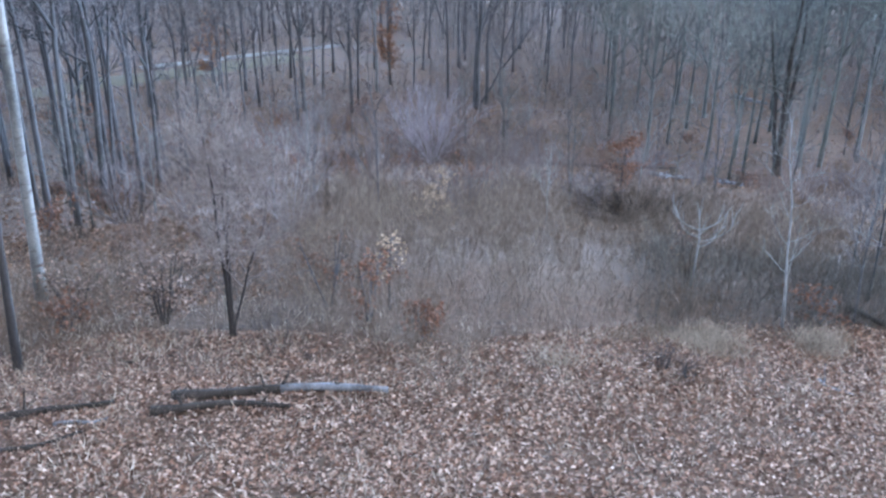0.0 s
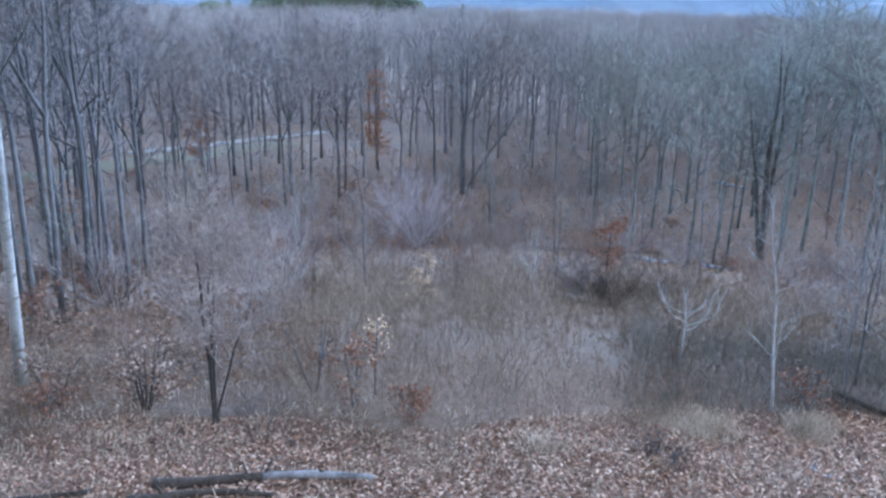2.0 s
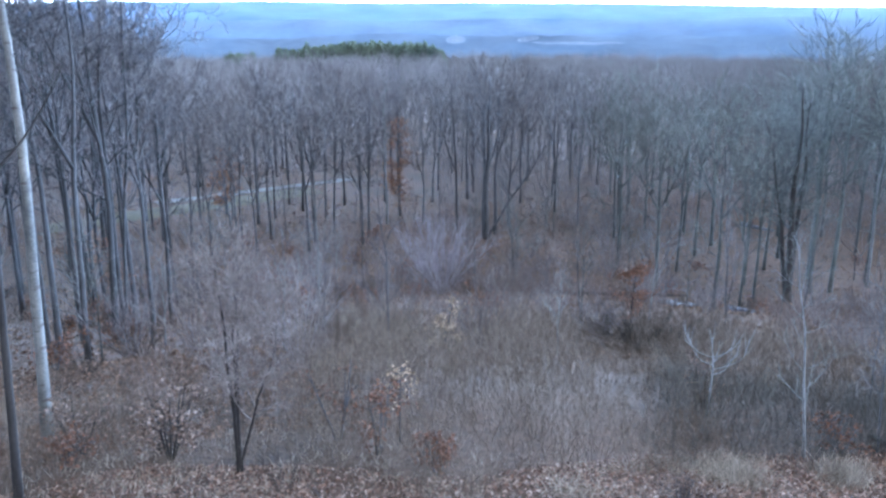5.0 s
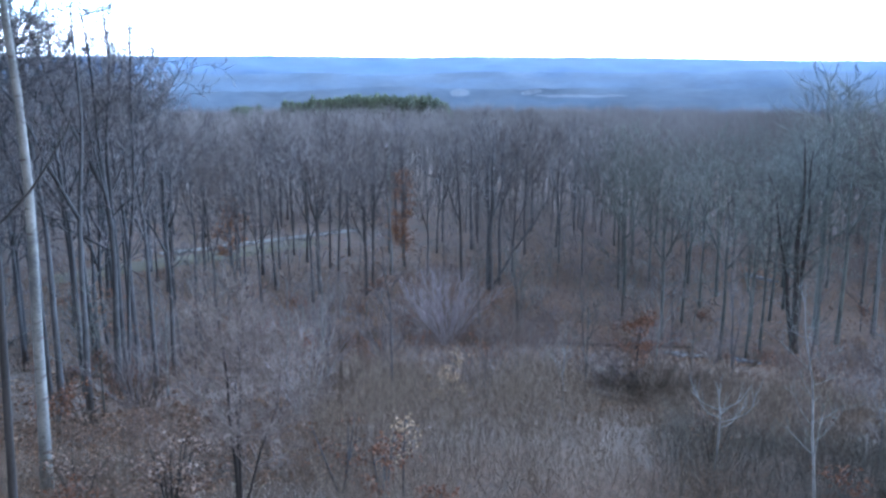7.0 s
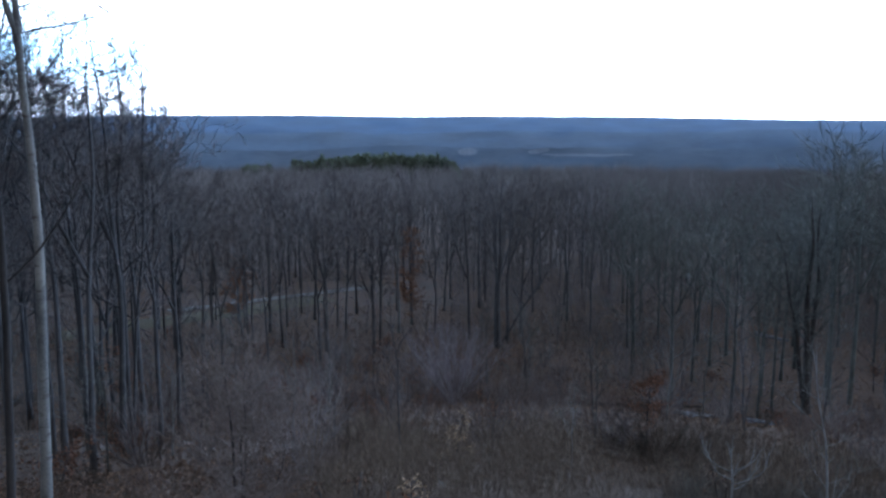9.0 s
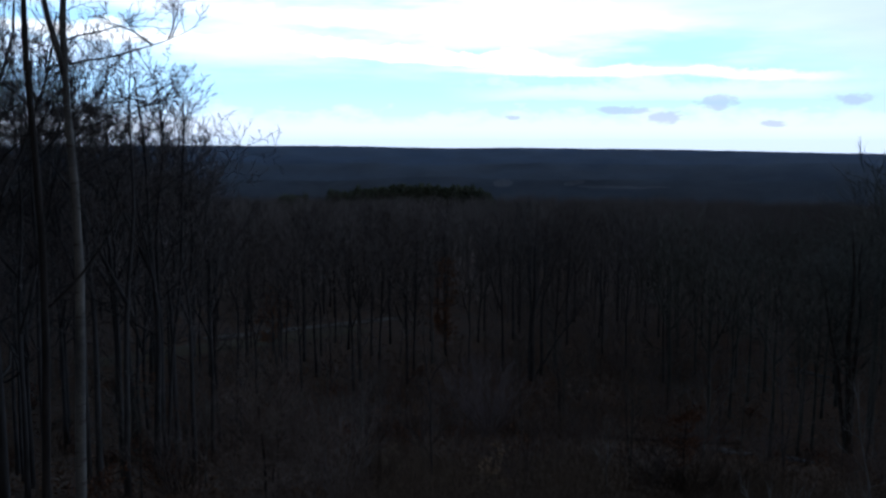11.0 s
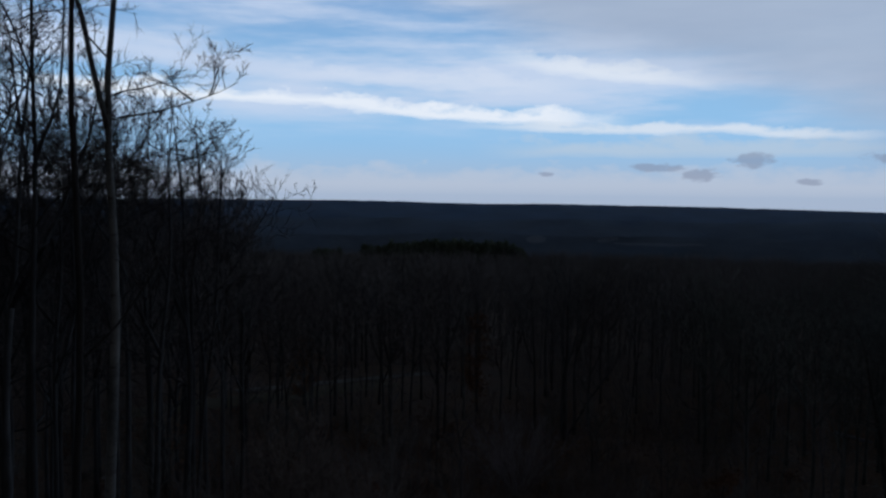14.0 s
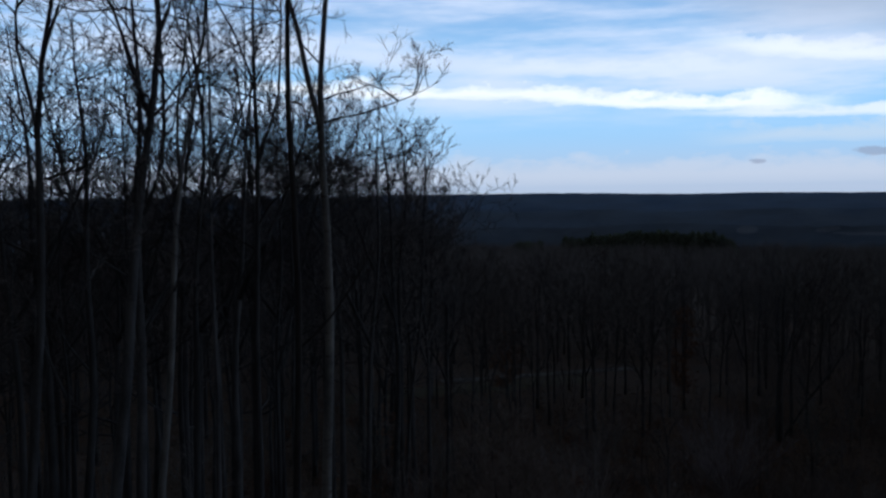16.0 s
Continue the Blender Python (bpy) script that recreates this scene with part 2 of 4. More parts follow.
def birch_material():
    m = material("paper_birch_bark", (0.085, 0.09, 0.095), (0.235, 0.235, 0.23), 1.2, 18, bump=0.3)
    t = m.node_tree
    p = t.nodes["Principled BSDF"]
    base = p.inputs["Base Color"].links[0].from_socket
    co = t.nodes.new("ShaderNodeTexCoord")
    mp = t.nodes.new("ShaderNodeMapping")
    mp.inputs["Scale"].default_value = (1.2, 1.2, 5)
    t.links.new(co.outputs["Object"], mp.inputs[0])
    nz = t.nodes.new("ShaderNodeTexNoise")
    nz.inputs["Scale"].default_value, nz.inputs["Detail"].default_value = 1.6, 5
    t.links.new(mp.outputs[0], nz.inputs["Vector"])
    ramp = t.nodes.new("ShaderNodeValToRGB")
    e = ramp.color_ramp.elements
    e[0].position, e[1].position = 0.58, 0.68
    t.links.new(nz.outputs["Fac"], ramp.inputs[0])
    mx = t.nodes.new("ShaderNodeMix")
    mx.data_type = "RGBA"
    t.links.new(ramp.outputs[0], mx.inputs[0])
    t.links.new(base, mx.inputs[6])
    mx.inputs[7].default_value = (0.07, 0.06, 0.055, 1)
    t.links.new(mx.outputs[2], p.inputs["Base Color"])
    return m


def hazed_hill_material(name, a, b, glow):
    """Far woods; blue haze is painted in as glow, varying with the woods' patches."""
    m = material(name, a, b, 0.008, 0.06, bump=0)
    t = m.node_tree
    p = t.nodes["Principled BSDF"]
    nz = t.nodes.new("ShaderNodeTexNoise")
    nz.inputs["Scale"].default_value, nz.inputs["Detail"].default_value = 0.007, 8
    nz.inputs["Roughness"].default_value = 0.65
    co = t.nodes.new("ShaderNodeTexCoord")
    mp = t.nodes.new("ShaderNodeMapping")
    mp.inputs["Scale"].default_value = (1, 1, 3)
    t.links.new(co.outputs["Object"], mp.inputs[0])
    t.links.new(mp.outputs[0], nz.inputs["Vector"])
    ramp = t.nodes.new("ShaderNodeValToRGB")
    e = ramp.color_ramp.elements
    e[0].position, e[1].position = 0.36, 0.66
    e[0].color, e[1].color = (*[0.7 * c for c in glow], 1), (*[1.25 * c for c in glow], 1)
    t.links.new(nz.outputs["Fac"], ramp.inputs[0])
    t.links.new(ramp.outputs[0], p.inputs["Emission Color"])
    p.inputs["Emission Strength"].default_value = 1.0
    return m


SOIL = ground_material()
BIRCH = birch_material()

# ---------------------------------------------------------------- ground
PROFILE_D = [0, 11, 18, 23, 75, 100, 130, 200, 350, 600, 1000, 2000, 4800]
PROFILE_Z = [0, -1.3, -2.2, -2.9, -16.8, -18.8, -19.3, -22.5, -28.5, -42, -67, -100, -112]


def height(x, y):
    """Height of the hill's ground at a place, the knoll under the camera being 0."""
    d = math.hypot(x, y)
    z = float(np.interp(d, PROFILE_D, PROFILE_Z))
    k = min(1.0, d / 60.0)
    z += 0.10 * noise.noise((x * 0.35, y * 0.35, 0)) * (1 - 0.3 * k)
    z += 0.9 * k * noise.noise((x * 0.045, y * 0.045, 3.0)) * (1 if d < 110 else 0.4)
    return z


def spot(az, d):
    """The place on the ground at d metres, az degrees to the left of the forward axis."""
    x, y = -d * math.sin(radians(az)), d * math.cos(radians(az))
    return Vector((x, y, height(x, y)))


def mesh_of(name, verts, faces, mat, smooth=True):
    me = bpy.data.meshes.new(name)
    me.from_pydata(verts, [], faces)
    me.materials.append(mat)
    if smooth:
        me.polygons.foreach_set("use_smooth", [True] * len(me.polygons))
    me.update()
    return me


def part(name, mesh, parent, label=""):
    ob = new(name, mesh)
    ob.parent = parent
    if name in ("branchwork", "crown", "foliage", "stem_fan"):
        ob["kind"] = "stuff"
    if label:
        ob["label"] = label
    return ob


def stuff(name, mesh, label, category):
    return tagged(new(name, mesh), label, category, kind="stuff")


rings = [0.5 * i for i in range(1, 60)] + [30 * 1.045 ** i for i in range(1, 116)]
SEG = 240
gv, gf = [(0, 0, 0)], []
for d in rings:
    for k in range(SEG):
        a = 2 * math.pi * k / SEG
        x, y = d * math.sin(a), d * math.cos(a)
        gv.append((x, y, height(x, y)))
for k in range(SEG):
    gf.append((0, 1 + (k + 1) % SEG, 1 + k))
for r in range(len(rings) - 1):
    o, p = 1 + r * SEG, 1 + (r + 1) * SEG
    for k in range(SEG):
        k2 = (k + 1) % SEG
        gf.append((o + k, o + k2, p + k2, p + k))
tagged(new("ground", mesh_of("ground", gv, gf, SOIL)), "brown leaf-covered hillside falling away to a wooded valley", "ground", kind="structure")


def ribbon(name, line, width, lift, mat, label, category):
    """A strip that follows the ground along a line of places."""
    v, f = [], []
    n = len(line)
    for i, p in enumerate(line):
        q = (line[min(i + 1, n - 1)] - line[max(i - 1, 0)]).normalized()
        side = Vector((-q.y, q.x, 0))
        for j in range(5):
            c = p + side * width * (j / 4 - 0.5)
            v.append((c.x, c.y, height(c.x, c.y) + lift + (0.05 if 0 < j < 4 else -0.1)))
    for i in range(n - 1):
        for j in range(4):
            f.append((i * 5 + j, i * 5 + j + 1, i * 5 + j + 6, i * 5 + j + 5))
    return tagged(new(name, mesh_of(name, v, f, mat)), label, category, kind="structure")


def road_at(az):
    return spot(az, float(np.interp(az, [8, 13.4, 18.8, 23, 27, 34], [152, 141, 134, 129, 126, 122])))


ribbon("road", [road_at(26.5 - 0.5 * i) for i in range(26)], 2.5, 0.2, GRAVEL, "pale gravel lane curving through the bare woods", "road")
ribbon("verge", [road_at(34 - 0.5 * i) * 0.955 for i in range(36)], 6.0, 0.12, VERGE, "strip of short dull-green grass beside the lane", "grass verge")

# ---------------------------------------------------------------- woods: growing a bare tree


class Wood:
    """Collects tapered tubes and thin pointed twigs into one mesh."""

    def __init__(self):
        self.v, self.f = [], []

    def tube(self, pts, radii, sides):
        o, v, f = len(self.v), self.v, self.f
        n = len(pts)
        for i, p in enumerate(pts):
            q = (pts[min(i + 1, n - 1)] - pts[max(i - 1, 0)]).normalized()
            a = q.orthogonal().normalized() if abs(q.z) < 0.9 else Vector((1, 0, 0)).cross(q).normalized()
            b = q.cross(a)
            for k in range(sides):
                w = 2 * math.pi * k / sides
                v.append(p + (a * math.cos(w) + b * math.sin(w)) * radii[i])
        for i in range(n - 1):
            for k in range(sides):
                k2 = (k + 1) % sides
                f.append((o + i * sides + k, o + i * sides + k2, o + (i + 1) * sides + k2, o + (i + 1) * sides + k))
        if sides > 4:
            f.append(tuple(o + (n - 1) * sides + k for k in range(sides)))
            f.append(tuple(o + k for k in reversed(range(sides))))

    def twig(self, p, way, r):
        o, v = len(self.v), self.v
        a = way.orthogonal().normalized() * r
        b = way.cross(a).normalized() * r
        v.extend((p + a, p - a * 0.5 + b * 0.87, p - a * 0.5 - b * 0.87, p + way))
        self.f.extend(((o, o + 1, o + 3), (o + 1, o + 2, o + 3), (o + 2, o, o + 3)))

    def mesh(self, name, mat, smooth=True):
        return mesh_of(name, self.v, self.f, mat, smooth)


def limb_line(rng, p, way, length, steps, rise, wob):
    pts, w = [p.copy()], way.normalized()
    for i in range(steps):
        w = (w + Vector((rng.gauss(0, wob), rng.gauss(0, wob), rng.gauss(0, wob) + rise))).normalized()
        pts.append(pts[-1] + w * (length / steps))
    return pts


def along(pts, f):
    x = f * (len(pts) - 1)
    i = min(int(x), len(pts) - 2)
    return pts[i].lerp(pts[i + 1], x - i), (pts[i + 1] - pts[i]).normalized()


def bare_tree(name, seed, tall, r0, start=0.42, limbs=15, reach=4.0, subs=6, twigs=7, lean=(0, 0), curve=(0, 0), fork=None, bark=None, twig_mat=None,
              twig_r=0.011, upward=0.06, angle=(30, 58), label="", category="tree", group="", wob=0.05, stems=None, limb_mat=None, round_top=False, fine=1, parts=("trunk", "branchwork", "crown")):
    """A leafless tree: trunk (or several), limbs that start at a share of the height, branches and fine twigs."""
    rng = random.Random(seed)
    root = new(name)
    trunk, boughs, crown = Wood(), Wood(), Wood()
    lines = []
    for sx_, sy_, sh, sr in (stems or [(0, 0, 1.0, 1.0)]):
        pts = []
        n = 12
        wx, wy = rng.uniform(0, 6), rng.uniform(0, 6)
        for i in range(n + 1):
            s = i / n
            h = tall * sh * s
            pts.append(Vector((lean[0] * s * tall + curve[0] * s * s * tall + sx_ * s * tall + tall * s * (0.016 * math.sin(wx + 5 * s) + 0.009 * math.sin(wy + 14 * s)),
                               lean[1] * s * tall + curve[1] * s * s * tall + sy_ * s * tall + tall * s * (0.016 * math.sin(wy + 4 * s) + 0.006 * math.sin(wx + 13 * s)), h)))
        pts[0].z -= 0.4
        rad = [r0 * sr * (1.25 if i == 0 else 1 - 0.86 * (i / n) ** 1.1) for i in range(n + 1)]
        trunk.tube(pts, rad, 9)
        lines.append((pts, 1.0))
    for at, length, az, el, fr in ([] if not fork else fork if isinstance(fork, list) else [fork]):
        p, _ = along(lines[0][0], at)
        w = Vector((math.sin(radians(az)) * math.cos(radians(el)), math.cos(radians(az)) * math.cos(radians(el)), math.sin(radians(el))))
        pts = limb_line(rng, p, w, length, 7, 0.10, wob)
        rad = [r0 * fr * (1 - 0.8 * i / 7) for i in range(8)]
        leader = Wood()
        leader.tube(pts, rad, 7)
        part("limb", leader.mesh("limb", bark or BARK), root)
        lines.append((pts, min(1.0, 0.15 + length / 10)))
    share = max(3, limbs // len(lines))

    def branch(p, way, length, r, depth):
        """One bough with its side branches, down to the fine twigs."""
        steps = 5 if depth > 1 else 4 if depth else 3
        line = limb_line(rng, p, way, length, steps, upward, wob * 1.9)
        boughs.tube(line, [max(r * (1 - 0.72 * j / steps), twig_r * 0.7) for j in range(steps + 1)], 4 if depth > 1 else 3)
        if depth == 0:
            for k in range(twigs):
                q, qw = along(line, min(0.999, 0.2 + 0.8 * (k + rng.random()) / twigs))
                tw = (qw + Vector((rng.gauss(0, 0.5), rng.gauss(0, 0.5), rng.gauss(0.12, 0.36)))).normalized()
                crown.twig(q, tw * min(1.6, max(0.18, length * rng.uniform(0.35, 0.75))), twig_r * 0.9)
            return
        spin = rng.uniform(0, 6.28)
        for k in range(subs):
            g = 0.22 + 0.77 * (k + rng.random() * 0.8) / subs
            q, qw = along(line, g)
            spin += 2.4 + rng.uniform(-0.6, 0.6)
            side = Matrix.Rotation(spin, 3, qw) @ qw.orthogonal().normalized()
            bend = radians(rng.uniform(26, 56))
            branch(q, qw * math.cos(bend) + side * math.sin(bend) + Vector((0, 0, 0.12)), length * rng.uniform(0.36, 0.66) * (1.12 - 0.5 * g), max(r * (0.62 - 0.25 * g), twig_r), depth - 1)

    for pts, scale_ in lines:
        turn = rng.uniform(0, 6.28)
        for i in range(share):
            f = start + (0.99 - start) * (i + rng.random() * 0.8) / share
            p, w0 = along(pts, min(0.995, f if scale_ == 1.0 else 0.25 + 0.75 * f))
            turn += 2.4 + rng.uniform(-0.5, 0.5)
            el = radians(rng.uniform(*angle) + 22 * (f - start))
            w = Vector((math.cos(turn) * math.cos(el), math.sin(turn) * math.cos(el), math.sin(el)))
            u = (f - start) / (1 - start)
            length = reach * scale_ * ((0.35 + 0.75 * math.sin(math.pi * (0.15 + 0.8 * u))) if round_top else 1.15 - 0.75 * u) * (rng.uniform(0.78, 1.06) if round_top else rng.uniform(0.65, 1.2))
            branch(p, w, length, max(r0 * 0.42 * (1.08 - f), twig_r * 1.6), fine if length > 0.5 * reach else fine - 1)
    part(parts[0], trunk.mesh("trunk", bark or BARK), root)
    part(parts[1], boughs.mesh("branches", limb_mat or bark or BARK), root)
    if crown.v:
        part(parts[2], crown.mesh("twigs", twig_mat or TWIG, False), root)
    return tagged(root, label, category, group)


def stand(tree, az, d, turn=0, size=1.0, sink=0.0):
    p = spot(az, d)
    tree.matrix_world = pose(p.x, p.y, p.z - sink, 0, 0, turn) @ Matrix.Scale(size, 4)
    return tree


def leaf_cloud(rng, at, n, size, blur=0.05):
    """Small folded leaves scattered over given twig places."""
    v, f = [], []
    for _ in range(n):
        p = rng.choice(at) + Vector((rng.gauss(0, blur), rng.gauss(0, blur), rng.gauss(0, blur)))
        w = Vector((rng.gauss(0, 1), rng.gauss(0, 1), rng.gauss(-0.4, 0.7))).normalized()
        a = w.orthogonal().normalized()
        a = Matrix.Rotation(rng.uniform(0, 6.28), 3, w) @ a
        s = size * rng.uniform(0.6, 1.3)
        o = len(v)
        up = w.cross(a) * s * 0.25
        v.extend((p, p + w * s * 0.5 + a * s * 0.4 + up, p + w * s * 1.2, p + w * s * 0.5 - a * s * 0.4 + up))
        f.extend(((o, o + 1, o + 2), (o, o + 2, o + 3)))
    return v, f


def leafy_sapling(name, seed, tall, spread, n, size, leaf, label, bark=None, low=0.2, stems=1, shape="oval", category="sapling", group=""):
    """A small tree that still holds its dead leaves: stem, branches, leaves."""
    rng = random.Random(seed)
    root = new(name)
    stem, twig, at = Wood(), Wood(), []
    for s in range(stems):
        a = rng.uniform(0, 6.28)
        lean = 0.0 if stems == 1 else rng.uniform(0.15, 0.45)
        pts = limb_line(rng, Vector((math.cos(a) * 0.05 * (stems > 1), math.sin(a) * 0.05 * (stems > 1), -0.1)), Vector((math.cos(a) * lean, math.sin(a) * lean, 1)), tall * rng.uniform(0.8, 1.0) if stems > 1 else tall, 6, 0.05, 0.04)
        r = 0.012 * tall + 0.006
        stem.tube(pts, [r * (1 - 0.8 * i / 6) for i in range(7)], 6)
        for i in range(max(6, int(22 * max(1.0, tall / 5) / stems))):
            f = low + (0.98 - low) * rng.random()
            p, _ = along(pts, f)
            t = rng.uniform(0, 6.28)
            k = math.sin(math.pi * (0.15 + 0.8 * (f - low) / (1 - low))) if shape == "oval" else 1.1 - f
            el = rng.uniform(0.0, 0.6)
            w = Vector((math.cos(t) * math.cos(el), math.sin(t) * math.cos(el), math.sin(el)))
            line = limb_line(rng, p, w, spread * k * rng.uniform(0.6, 1.1), 3, 0.03, 0.12)
            twig.tube(line, [r * 0.4, r * 0.3, r * 0.2, r * 0.1], 3)
            for _ in range(3):
                q, qw = along(line, rng.uniform(0.2, 0.95))
                tw = (qw + Vector((rng.gauss(0, 0.6), rng.gauss(0, 0.6), rng.gauss(0, 0.3)))).normalized() * spread * 0.35
                twig.twig(q, tw, r * 0.2)
                at += [q, q + tw * 0.5, q + tw]
            at += line[1:]
    part("stem", stem.mesh("stem", bark or BARK), root)
    part("branchwork", twig.mesh("branchwork", bark or BARK), root)
    v, f = leaf_cloud(rng, at, n, size, 0.05 * max(1.0, tall / 3.5))
    part("foliage", mesh_of("foliage", v, f, leaf, False), root)
    return tagged(root, label, category, group)


def shrub(name, seed, tall, spread, stems, mat, label, category="shrub", r=0.012, forks=8):
    """A leafless shrub: many stems out of one foot, forked into fine twigs."""
    rng = random.Random(seed)
    root = new(name)
    st, tw = Wood(), Wood()
    for _ in range(stems):
        a, o = rng.uniform(0, 6.28), rng.uniform(0.05, 1.0) ** 0.7
        w = Vector((math.cos(a) * o * spread, math.sin(a) * o * spread, tall * (1.05 - 0.45 * o)))
        line = limb_line(rng, Vector((math.cos(a) * 0.1, math.sin(a) * 0.1, -0.1)), w, w.length * rng.uniform(0.75, 1.0), 5, 0.03, 0.07)
        st.tube(line, [r * (1 - 0.7 * i / 5) for i in range(6)], 4)
        for _ in range(forks):
            q, qw = along(line, rng.uniform(0.3, 0.99))
            sw = (qw + Vector((rng.gauss(0, 0.4), rng.gauss(0, 0.4), rng.gauss(0.1, 0.3)))).normalized() * tall * rng.uniform(0.12, 0.32)
            tw.twig(q, sw, r * 0.5)
            for _ in range(4):
                tw.twig(q + sw * rng.uniform(0.2, 0.8), (sw.normalized() + Vector((rng.gauss(0, 0.5), rng.gauss(0, 0.5), rng.gauss(0.1, 0.4)))).normalized() * tall * 0.1, r * 0.35)
    part("stem_fan", st.mesh("stem_fan", mat), root)
    part("crown", tw.mesh("crown", mat, False), root)
    return tagged(root, label, category)


# ---------------------------------------------------------------- trees that stand out
stand(bare_tree("paper_birch", 11, 24, 0.148, start=0.5, limbs=34, reach=2.7, subs=5, twigs=6, fine=2, lean=(0.062, 0.041), curve=(-0.056, -0.038), bark=BIRCH, limb_mat=BARK, twig_mat=TWIG, twig_r=0.0075,
                fork=[(0.53, 9.5, -124, 74, 0.55), (0.54, 3.4, 56, 6, 0.22), (0.46, 3.0, 60, 14, 0.13), (0.5, 3.4, -124, 28, 0.17), (0.47, 3.0, -60, 20, 0.14)], angle=(10, 55), wob=0.09,
                label="tall paper birch with white peeling bark, forked bare crown", category="birch tree"), 34.4, 23.6)
stand(bare_tree("black_cherry_tree", 12, 24, 0.09, start=0.55, limbs=12, reach=2.8, subs=5, twigs=5, fine=2, lean=(0.068, 0.051), curve=(-0.078, -0.058), bark=BARK_DARK, twig_mat=TWIG, twig_r=0.008,
                fork=(0.29, 2.3, 54, 30, 0.4), label="straight slender tree with near-black bark, leafless"), 36.6, 18.4)
stand(bare_tree("clump_tree", 14, 5.0, 0.058, start=0.34, limbs=60, reach=1.5, subs=4, twigs=5, fine=2, stems=[(-0.035, 0, 1, 1), (0.015, 0.03, 0.97, 0.8), (0.05, -0.02, 0.9, 0.7), (0.20, 0.05, 0.72, 0.55)],
                bark=BARK_DARK, limb_mat=TWIG_PALE, twig_mat=TWIG_PALE, twig_r=0.0085, angle=(5, 55), wob=0.10, round_top=True, label="several-stemmed small bare tree with dark bark and pale twigs"), 22.5, 18.15)
stand(bare_tree("birch_sapling", 15, 5.4, 0.034, start=0.2, limbs=16, reach=1.05, subs=4, twigs=5, fine=1, lean=(-0.115, 0.0), bark=WHITE_STEM, limb_mat=WHITE_STEM, twig_mat=TWIG_GREEN, twig_r=0.005, angle=(15, 50),
                label="slim pale-barked young birch, leafless, above the brush", category="birch tree"), -16.3, 20.2)


def antler_sumac(name, seed, tall, label):
    """A crooked stem that divides into thick arms, swept out and then straight up, each ending in a few blunt tips."""
    rng = random.Random(seed)
    root = new(name)
    stem = Wood()
    pts = limb_line(rng, Vector((0, 0, -0.2)), Vector((0.06, 0, 1)), tall * 0.62, 6, 0.03, 0.06)
    stem.tube(pts, [0.032 * (1 - 0.3 * i / 6) for i in range(7)], 7)
    part("stem", stem.mesh("stem", WHITE_STEM), root)
    for i, (at, az, out) in enumerate(((0.98, 85, 1.0), (0.97, -80, 0.95), (0.86, -100, 1.25), (0.8, 100, 1.3), (0.72, 60, 0.9), (0.9, 170, 0.6), (0.99, 10, 0.5))):
        p, _ = along(pts, at)
        arm = Wood()
        w = Vector((math.sin(radians(az)), math.cos(radians(az)), -0.05)).normalized()
        line = limb_line(rng, p, w, tall * 0.34 * out, 8, 0.24, 0.16)
        arm.tube(line, [0.015 * (1 - 0.55 * j / 8) for j in range(9)], 5)
        for _ in range(5):
            q, qw = along(line, rng.uniform(0.35, 0.95))
            tip = limb_line(rng, q, qw + Vector((rng.gauss(0, 0.6), rng.gauss(0, 0.4), 0.5)), tall * rng.uniform(0.08, 0.18), 3, 0.2, 0.1)
            arm.tube(tip, [0.008, 0.007, 0.006, 0.004], 4)
        part("limb", arm.mesh("limb", WHITE_STEM), root)
    return tagged(root, label, "sumac")


stand(antler_sumac("staghorn_sumac", 16, 3.1, "pale antler-branched bare sumac rising from brush"), -10.0, 22.0)
stand(leafy_sapling("rust_leaf_shrub", 132, 1.9, 0.5, 300, 0.07, LEAF_DULL, "dark brown-leaved shrub behind the pale sumac", stems=4, bark=BARK_DARK, category="shrub"), -9.8, 23.0)
stand(bare_tree("white_sapling", 17, 3.1, 0.03, start=0.35, limbs=14, reach=1.2, subs=4, twigs=6, bark=WHITE_STEM, limb_mat=BARK_PALE, twig_mat=TWIG_PALE, twig_r=0.007, label="thin white-stemmed bare sapling in the thicket", category="sapling"), 0.2, 31.0)
stand(leafy_sapling("oak_sapling", 18, 3.6, 1.25, 1300, 0.085, LEAF_ORANGE, "young oak holding rust-orange dead leaves", bark=BARK_DARK, low=0.35), -4.6, 36)
stand(leafy_sapling("beech_sapling", 19, 2.1, 0.36, 130, 0.08, LEAF_TAN, "beech sapling with pale tan dead leaves", low=0.45), 11.2, 19.0)
stand(leafy_sapling("rust_leaf_shrub", 20, 1.0, 0.5, 420, 0.085, LEAF_ORANGE, "low oak shrub with rust and tan dead leaves", stems=5, category="shrub"), 8.5, 17.1)
stand(leafy_sapling("rust_leaf_shrub", 21, 1.9, 0.6, 420, 0.075, LEAF_ORANGE, "thin brushy sapling with scattered rust leaves", stems=4, category="shrub"), 12.7, 18.2)
stand(leafy_sapling("rust_leaf_shrub", 22, 2.3, 0.7, 200, 0.07, LEAF_ORANGE, "tall thin shrub with few rust leaves", stems=4, category="shrub"), 15.6, 19.5)
stand(leafy_sapling("viburnum_shrub", 23, 2.2, 1.1, 700, 0.10, LEAF_DULL, "spreading shrub with curled grey-brown dead leaves", stems=6, bark=BARK_DARK, category="shrub"), 27.0, 19.6)
stand(leafy_sapling("viburnum_shrub", 24, 1.6, 0.9, 380, 0.09, LEAF_DULL, "low shrub with curled dull brown leaves", stems=5, bark=BARK_DARK, category="shrub"), 32.5, 21)
stand(leafy_sapling("straw_sapling", 25, 2.3, 0.95, 520, 0.08, LEAF_TAN, "cone-shaped sapling with straw-coloured dead leaves", low=0.05, shape="cone"), 8.0, 32.5)
